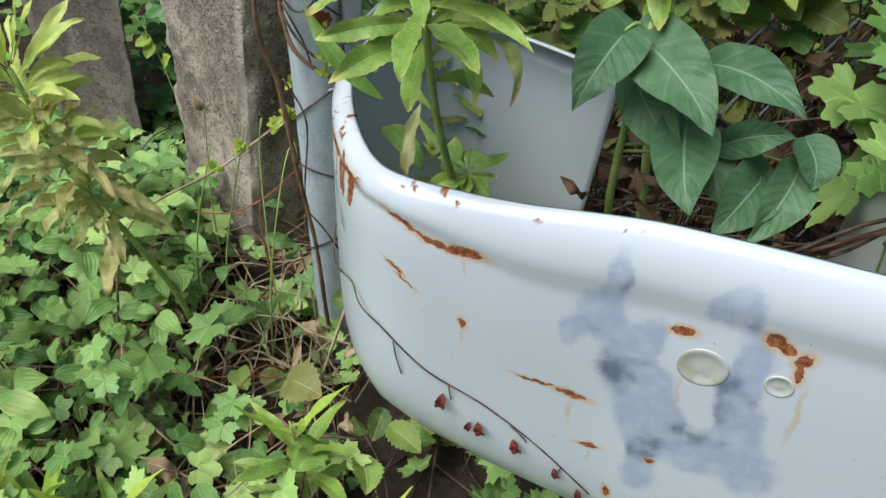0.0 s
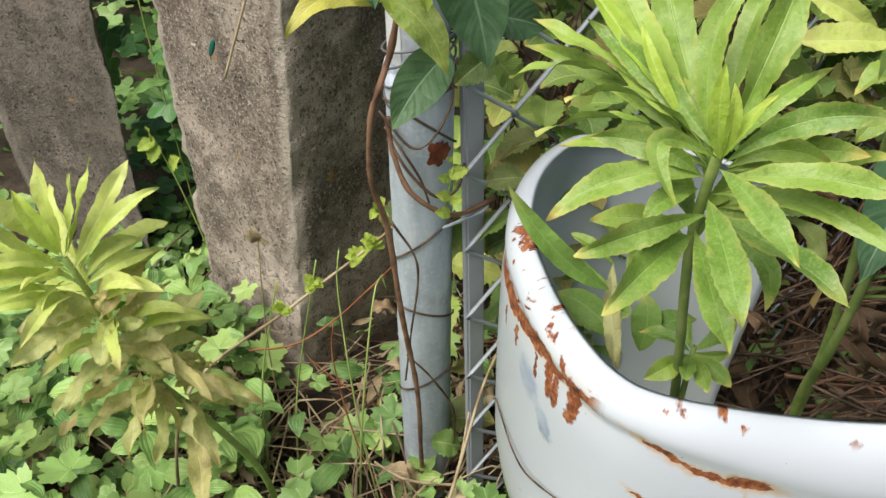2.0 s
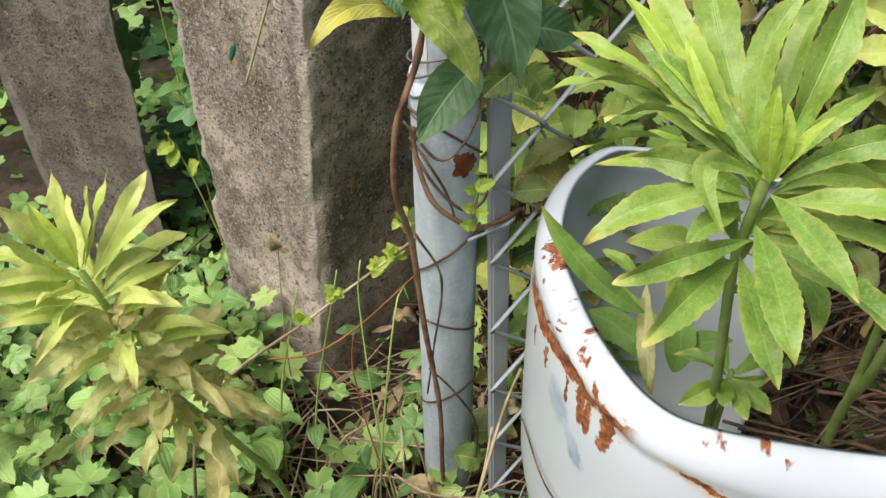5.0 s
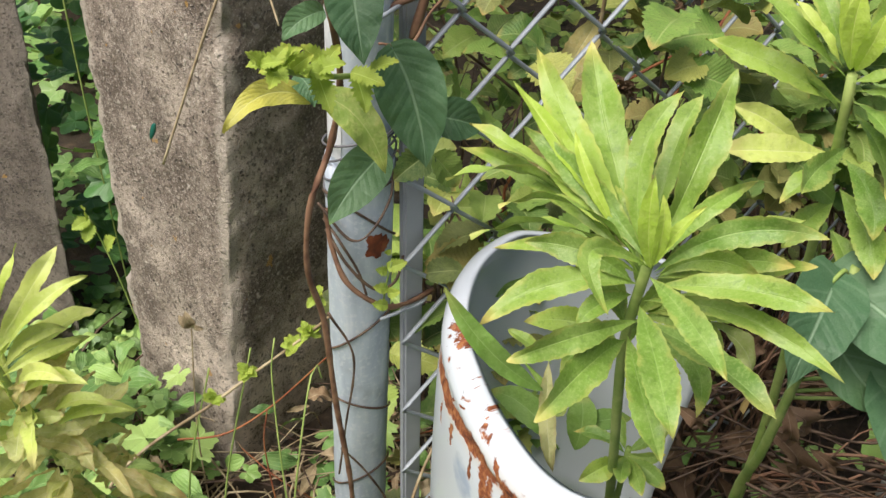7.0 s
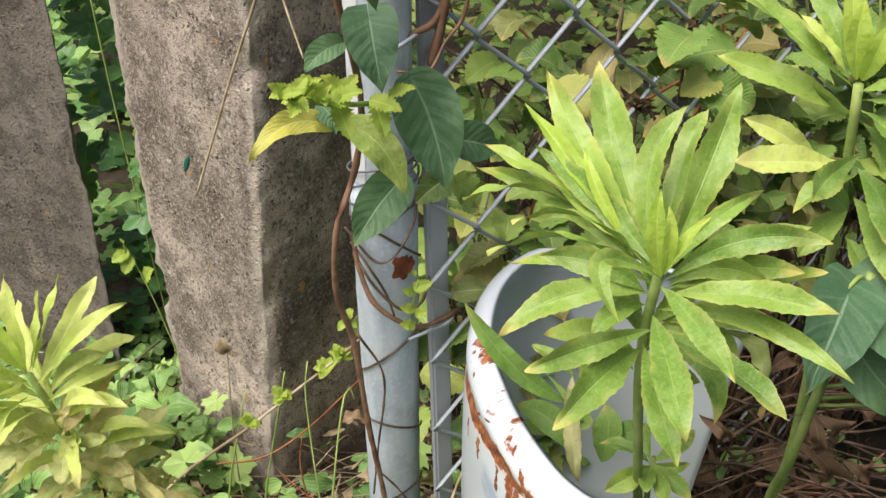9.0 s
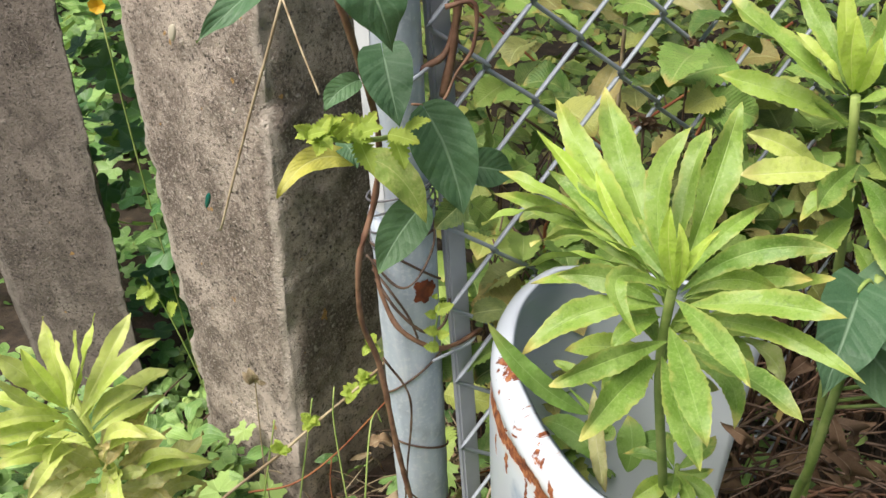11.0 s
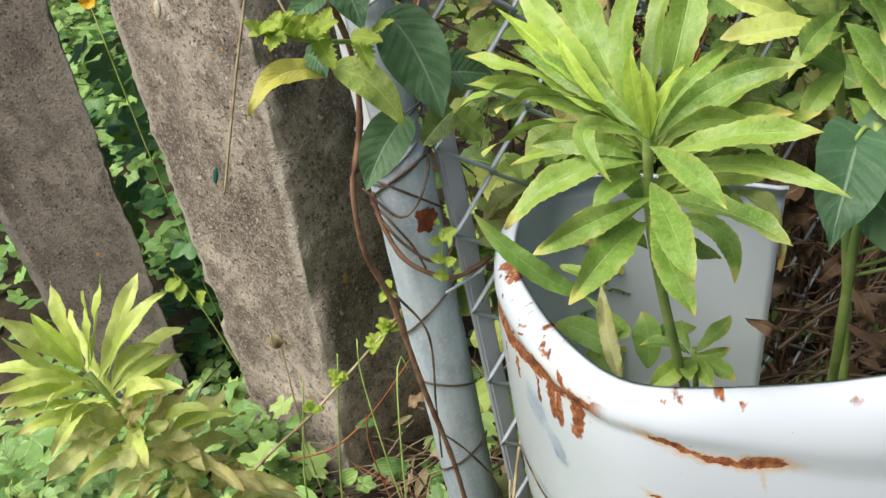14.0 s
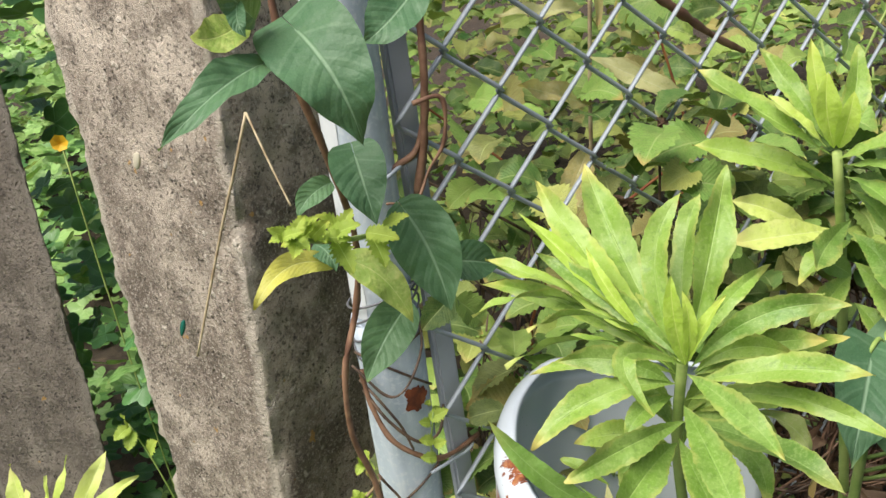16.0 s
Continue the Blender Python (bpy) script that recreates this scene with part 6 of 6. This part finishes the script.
def litter():
    rnd = random.Random(44)
    for name, mat, n, box, label, keep in [
            ("dry_stems", M_STRAW, 400, ((-0.42, 0.0), (0.52, 1.05)), "pale dry grass stems lying among the weeds", clear),
            ("dead_twigs", M_TWIG, 420, ((-0.8, 0.7), (0.45, 1.1)), "dark dead twigs and roots over the soil", lambda x, y: True),
            ("red_runners", M_RED, 30, ((-0.5, 0.0), (0.5, 1.0)), "thin reddish runners creeping over the soil", clear)]:
        lines = []
        while len(lines) < n:
            x, y = rnd.uniform(*box[0]), rnd.uniform(*box[1])
            if not keep(x, y):
                continue
            a, s = rnd.uniform(0, 6.28), rnd.uniform(0.06, 0.2)
            dx, dy = math.cos(a) * s, math.sin(a) * s
            z0, z1 = gz(x, y) + rnd.uniform(0, 0.04), rnd.uniform(0.0, 0.10)
            if not keep(x + dx, y + dy):
                continue
            pts = [(x, y, z0), (x + dx / 2 + rnd.uniform(-0.02, 0.02), y + dy / 2 + rnd.uniform(-0.02, 0.02), gz(x + dx / 2, y + dy / 2) + z1 * 0.8 + 0.01), (x + dx, y + dy, gz(x + dx, y + dy) + z1)]
            lines.append((spline(pts, 9)[0], rnd.uniform(0.0007, 0.0018), 0.7))
        tagged(new(name, joined_tubes(name, lines, mat)), label, "dry stems", kind="stuff")
    curtain = []
    for i in range(320):
        q = FENCE_O + FENCE_D * rnd.uniform(0.10, 0.75) - FENCE_N * rnd.uniform(0.015, 0.30)
        h = rnd.uniform(0.08, 0.50)
        pts = [(q.x, q.y, gz(q.x, q.y)), (q.x + rnd.uniform(-0.05, 0.05), q.y + rnd.uniform(-0.01, 0.05), h * 0.6), (q.x + rnd.uniform(-0.12, 0.12), q.y + rnd.uniform(-0.01, 0.08), h)]
        curtain.append((spline(pts, 8)[0], rnd.uniform(0.0008, 0.002), 0.6))
    tagged(new("dead_canes", joined_tubes("dead_canes", curtain, M_TWIG)), "dark dead bramble canes standing behind the fence", "dry stems", kind="stuff")
    beige = []
    for i in range(420):
        x, y = rnd.uniform(-0.8, 0.05), rnd.uniform(0.4, 1.1)
        if clear(x, y):
            beige.append(wild_pose(rnd, (x, y, gz(x, y) + rnd.uniform(0.01, 0.10)), 0.035, 0.8))
    tagged(new("leaf_litter", joined_leaves("leaf_litter", WILT + DEAD, beige, M_HUSK)), "scattered curled beige dead leaves", "litter", kind="stuff")
    # litter in and behind the open side of the basin
    lines = []
    for i in range(90):
        x, y = rnd.uniform(0.07, 0.26), rnd.uniform(0.64, 0.85)
        if y < 0.62 - 0.3 * max(0, x - 0.1) + 0.02:
            continue
        a, s = rnd.uniform(-0.9, 0.4), rnd.uniform(0.06, 0.17)
        z = gz(x, y) + rnd.uniform(0.0, 0.27)
        pts = [(x, y, z), (x + math.cos(a) * s / 2, y + math.sin(a) * s / 2 + rnd.uniform(-0.02, 0.02), z + rnd.uniform(-0.01, 0.03)), (x + math.cos(a) * s, y + math.sin(a) * s, z + rnd.uniform(-0.02, 0.03))]
        lines.append((spline(pts, 9)[0], rnd.uniform(0.0006, 0.0022), 0.7))
    pale = []
    for i in range(70):
        x, y = rnd.uniform(0.12, 0.42), rnd.uniform(0.62, 0.82)
        a, s = rnd.uniform(-0.9, 0.4), rnd.uniform(0.06, 0.17)
        z = gz(x, y) + rnd.uniform(0.04, 0.17)
        pts = [(x, y, z), (x + math.cos(a) * s / 2, y + math.sin(a) * s / 2, z + rnd.uniform(-0.01, 0.03)), (x + math.cos(a) * s, y + math.sin(a) * s, z + rnd.uniform(-0.05, 0.02))]
        pale.append((spline(pts, 9)[0], rnd.uniform(0.0008, 0.0026), 0.7))
    tagged(new("dry_canes", joined_tubes("dry_canes", pale, M_BARK)), "tangled reddish-brown dry canes behind the basin", "dry stems", kind="stuff")
    tagged(new("dead_stalks", joined_tubes("dead_stalks", lines, M_TWIG)), "brown dead stalks heaped behind the basin", "dry stems", kind="stuff")
    heap = []
    for i in range(130):
        q = FENCE_O + FENCE_D * rnd.uniform(0.13, 0.60) + FENCE_N * rnd.uniform(0.008, 0.07)
        h = rnd.uniform(0.10, 0.40)
        dx = rnd.uniform(-0.10, 0.14)
        pts = [(q.x, q.y, gz(q.x, q.y) + rnd.uniform(0, 0.22)), (q.x + dx * 0.5, q.y + rnd.uniform(-0.01, 0.02), h * 0.7 + 0.08), (q.x + dx, q.y + rnd.uniform(-0.02, 0.02), h + rnd.uniform(-0.08, 0.08))]
        heap.append((spline(pts, 8)[0], rnd.uniform(0.0008, 0.0022), 0.6))
    tagged(new("bramble_canes", joined_tubes("bramble_canes", heap, M_CANE)), "brown dry bramble canes leaning on the fence", "dry stems", kind="stuff")
    curls = []
    for i in range(70):
        q = FENCE_O + FENCE_D * rnd.uniform(0.12, 0.58) + FENCE_N * rnd.uniform(0.0, 0.08)
        curls.append(wild_pose(rnd, (q.x, q.y, rnd.uniform(0.10, 0.42)), 0.05, 1.0, 0.3))
    tagged(new("dead_foliage", joined_leaves("dead_foliage", DEAD, curls, M_DEAD)), "curled brown dead leaves caught against the fence", "litter", kind="stuff")
    dead = thing("dead_leaves", (0.16, 0.68, 0.2), "shrivelled brown dead leaves hanging on a stem", "leaves")
    for b, e in [((0.145, 0.675, 0.44), (0.150, 0.668, 0.412)), ((0.14, 0.68, 0.43), (0.158, 0.675, 0.405)), ((0.095, 0.72, 0.40), (0.12, 0.715, 0.385)), ((0.15, 0.69, 0.40), (0.165, 0.695, 0.36)), ((0.2, 0.70, 0.36), (0.22, 0.69, 0.345))]:
        leaf(DEAD, dead, b, e, (0.3, -0.8, 0.3), 0.65, rnd.uniform(-40, 40))


litter()


# ---- stalks in front of the posts ----
def stalks():
    rnd = random.Random(45)
    t = thing("dry_stalk", (-0.34, 0.81, 0.2), "long yellow dry stalk with small green tufts leaning across", "stalk")
    tube("stem", [(-0.36, 0.80, 0.10), (-0.321, 0.82, 0.257), (-0.225, 0.87, 0.303), (-0.132, 0.865, 0.385), (-0.11, 0.88, 0.42)], 0.0016, M_STRAW, t, 40, 6, 0.8, "", 0.2)
    for c in [(-0.205, 0.872, 0.325), (-0.165, 0.868, 0.352), (-0.152, 0.867, 0.366), (-0.235, 0.868, 0.30), (-0.145, 0.868, 0.40)]:
        for i in range(9):
            d = Vector((rnd.uniform(-1, 1), rnd.uniform(-1, 0.4), rnd.uniform(-0.4, 1))).normalized() * 0.011
            leaf(NETTLE, t, c, Vector(c) + d, (0, -0.5, 0.8), 1.2)
    for pts, mat, r, label in [
            ([(-0.278, 0.85, 0.10), (-0.265, 0.86, 0.22), (-0.237, 0.88, 0.325)], M_STEM, 0.0011, "thin green grass stalk"),
            ([(-0.25, 0.85, 0.08), (-0.236, 0.86, 0.20), (-0.201, 0.88, 0.343)], M_STEM, 0.0011, "thin green grass stalk"),
            ([(-0.19, 0.80, 0.08), (-0.177, 0.80, 0.212), (-0.160, 0.83, 0.31), (-0.149, 0.85, 0.345), (-0.144, 0.845, 0.335)], M_STEM, 0.0011, "thin green grass stalk with hooked tip"),
            ([(-0.165, 0.79, 0.06), (-0.18, 0.82, 0.20), (-0.185, 0.86, 0.32), (-0.18, 0.87, 0.36)], M_STEM, 0.001, "thin green grass stalk"),
            ([(-0.284, 0.92, 0.203), (-0.24, 0.925, 0.20), (-0.193, 0.93, 0.227), (-0.13, 0.92, 0.30)], M_RED, 0.0011, "reddish bramble runner"),
            ([(-0.15, 0.80, 0.06), (-0.185, 0.85, 0.12), (-0.20, 0.88, 0.217), (-0.195, 0.89, 0.26)], M_RED, 0.001, "reddish bramble runner"),
            ([(-0.13, 0.72, 0.12), (-0.105, 0.74, 0.192), (-0.075, 0.78, 0.264), (-0.06, 0.79, 0.30)], M_STRAW, 0.0018, "split dry straw stalk"),
            ([(-0.14, 0.71, 0.10), (-0.10, 0.75, 0.20), (-0.085, 0.775, 0.25)], M_STRAW, 0.0014, "split dry straw stalk"),
            ([(-0.268, 0.93, 0.10), (-0.266, 0.93, 0.207), (-0.254, 0.93, 0.338)], M_STRAW, 0.0009, "thin dry flower stalk")]:
        o = thing("plant_stalk", pts[0], label + " rising from the weeds", "stalk", "stalks beside the post")
        tube("stem", pts, r, mat, o, 26, 6, 0.7)
    o = thing("dry_flower", (-0.254, 0.925, 0.338), "withered pale dry flower head on a thin stalk", "flower")
    for e in [(-0.262, 0.92, 0.352), (-0.248, 0.915, 0.345), (-0.243, 0.92, 0.335), (-0.256, 0.92, 0.356)]:
        leaf(HUSK, o, (-0.252, 0.925, 0.336), e, (0, -1, 0.3), 1.2, 0, 0, "petal")
    o = thing("hanging_straw", (-0.172, 0.912, 0.68), "single pale straw hanging in front of the concrete post", "straw")
    tube("stem", STRAW_A, 0.0013, M_STRAW, o, 20, 6, 0.8)
    o = thing("hanging_straw", (-0.172, 0.91, 0.68), "single pale straw leaning against the vine", "straw")
    tube("stem", STRAW_B, 0.001, M_STRAW, o, 20, 6, 0.8)
    o = thing("woody_twig", (0.157, 0.92, 0.69), "dark woody twig caught in the fence mesh", "twig")
    tube("stem", [(0.11, 0.90, 0.73), (0.157, 0.91, 0.692), (0.19, 0.925, 0.668), (0.22, 0.935, 0.65)], 0.0042, M_BARK, o, 30, 7, 0.6, "", 0.5)
    for c in ((0.118, 0.875, 0.618), (0.071, 0.838, 0.580)):
        o = thing("dead_flower_head", c, "small brown dead flower cluster on the bramble", "flower", "dead flower heads")
        tube("stem", [(c[0] + 0.01, c[1] + 0.03, c[2] - 0.12), c], 0.0012, M_TWIG, o, 8, 5)
        for i in range(16):
            d = Vector((rnd.uniform(-1, 1), rnd.uniform(-1, 0.6), rnd.uniform(-0.6, 1))).normalized() * rnd.uniform(0.008, 0.016)
            leaf(DEAD, o, c, Vector(c) + d, (0, -0.6, 0.7), 0.6, 0, None, "husk")
    o = thing("dry_tendril", (-0.07, 0.78, 0.66), "curled brown dry tendril hanging by the tension bar", "twig")
    tube("stem", [(-0.075, 0.775, 0.70), (-0.058, 0.775, 0.70), (-0.060, 0.775, 0.675), (-0.071, 0.775, 0.660), (-0.082, 0.77, 0.645), (-0.10, 0.765, 0.648)], 0.0015, M_BARK, o, 40, 6, 0.5, "", 0.5)


HUSK = variants("husk", M_STRAW, [strip_leaf(0.2, 0, 1, 0.2, 0.5, peak=0.6, tip=0.6, seed=4, n=8, m=4)])
STRAW_A = [(-0.172, 0.912, 0.681), (-0.190, 0.914, 0.640), (-0.211, 0.916, 0.594), (-0.251, 0.915, 0.501)]
STRAW_B = [(-0.172, 0.912, 0.681), (-0.164, 0.885, 0.654), (-0.155, 0.866, 0.623)]
stalks()


def far_bowl():
    t = thing("white_bowl", (0.475, 0.74, 0.05), "upturned white enamel bowl half hidden by weeds", "bowl")
    prof = [(0.108, 0.03), (0.110, 0.18), (0.106, 0.29), (0.096, 0.345), (0.075, 0.368), (0.0, 0.376)]
    vs = [(0.475 + r * math.cos(6.2832 * j / 40), 0.74 + r * math.sin(6.2832 * j / 40), z) for r, z in prof for j in range(40)]
    fs = [(k2 * 40 + j, k2 * 40 + (j + 1) % 40, (k2 + 1) * 40 + (j + 1) % 40, (k2 + 1) * 40 + j) for k2 in range(len(prof) - 1) for j in range(40)]
    k3 = Net("plain_enamel")
    k3.done(k3.mix(k3.noise(12.0), (0.74, 0.76, 0.77), (0.68, 0.70, 0.70)), 0.25)
    part("shell", mesh_of("shell", vs, fs, k3.m), t)


far_bowl()


# ---- small things stuck to the near post ----
def chip(name, at, size, mat, label, turn):
    me = bpy.data.meshes.new(name)
    bm = bmesh.new()
    bmesh.ops.create_icosphere(bm, subdivisions=2, radius=1.0)
    for v in bm.verts:
        v.co *= 1 + 0.18 * noise.noise(v.co * 1.7)
    bm.to_mesh(me)
    bm.free()
    me.polygons.foreach_set("use_smooth", [True] * len(me.polygons))
    me.materials.append(mat)
    ob = new(name, me)
    ob.matrix_basis = Matrix.Translation(at) @ pose(0, 0, 0, 0, turn, -43) @ Matrix.Diagonal((*size, 1))
    tagged(ob, label, name.replace("_", " "))


k = Net("green_glass")
M_GLASS = k.done(k.mix(k.noise(60.0), (0.01, 0.10, 0.08), (0.02, 0.16, 0.12)), 0.15)
k = Net("pale_shell")
M_SHELL = k.done(k.mix(k.noise(90.0), (0.62, 0.58, 0.45), (0.5, 0.44, 0.32)), 0.6)
chip("glass_chip", (-0.2825, 1.062, 0.457), (0.0032, 0.002, 0.011), M_GLASS, "dark green glass sliver set in the concrete", 28)
chip("shell_chip", (-0.2795, 1.066, 0.622), (0.0045, 0.002, 0.009), M_SHELL, "pale oval shell stuck in the concrete", 25)


# ---- young goldenrod shoots among the weeds ----
def shoot(at, n, size, seed):
    rnd = random.Random(seed)
    t = thing("goldenrod_shoot", at, "young bright green shoot with narrow pointed leaves", "plant", "young shoots")
    top = Vector(at) + Vector((rnd.uniform(-0.02, 0.02), rnd.uniform(-0.02, 0.02), 0.155))
    tube("stem", [at, top], 0.0016, M_STEM, t, 8, 6, 0.7)
    for i in range(n):
        a = 2.4 * i + rnd.random()
        b = Vector(at).lerp(top, 0.45 + 0.55 * i / n)
        f = i / n
        d = Vector((math.cos(a), math.sin(a), 0.1 + 1.2 * f)).normalized() * size * rnd.uniform(0.8, 1.1)
        leaf(GOLD if f < 0.7 else YOUNG, t, b, b + d, (0, 0, 1), 1.1, rnd.uniform(-20, 20), i)


for i, (x, y) in enumerate([(-0.31, 0.55), (-0.25, 0.535), (-0.20, 0.50), (-0.115, 0.60), (-0.05, 0.50), (-0.37, 0.52), (-0.45, 0.60)]):
    shoot((x, y, gz(x, y)), 11, 0.07, 200 + i)
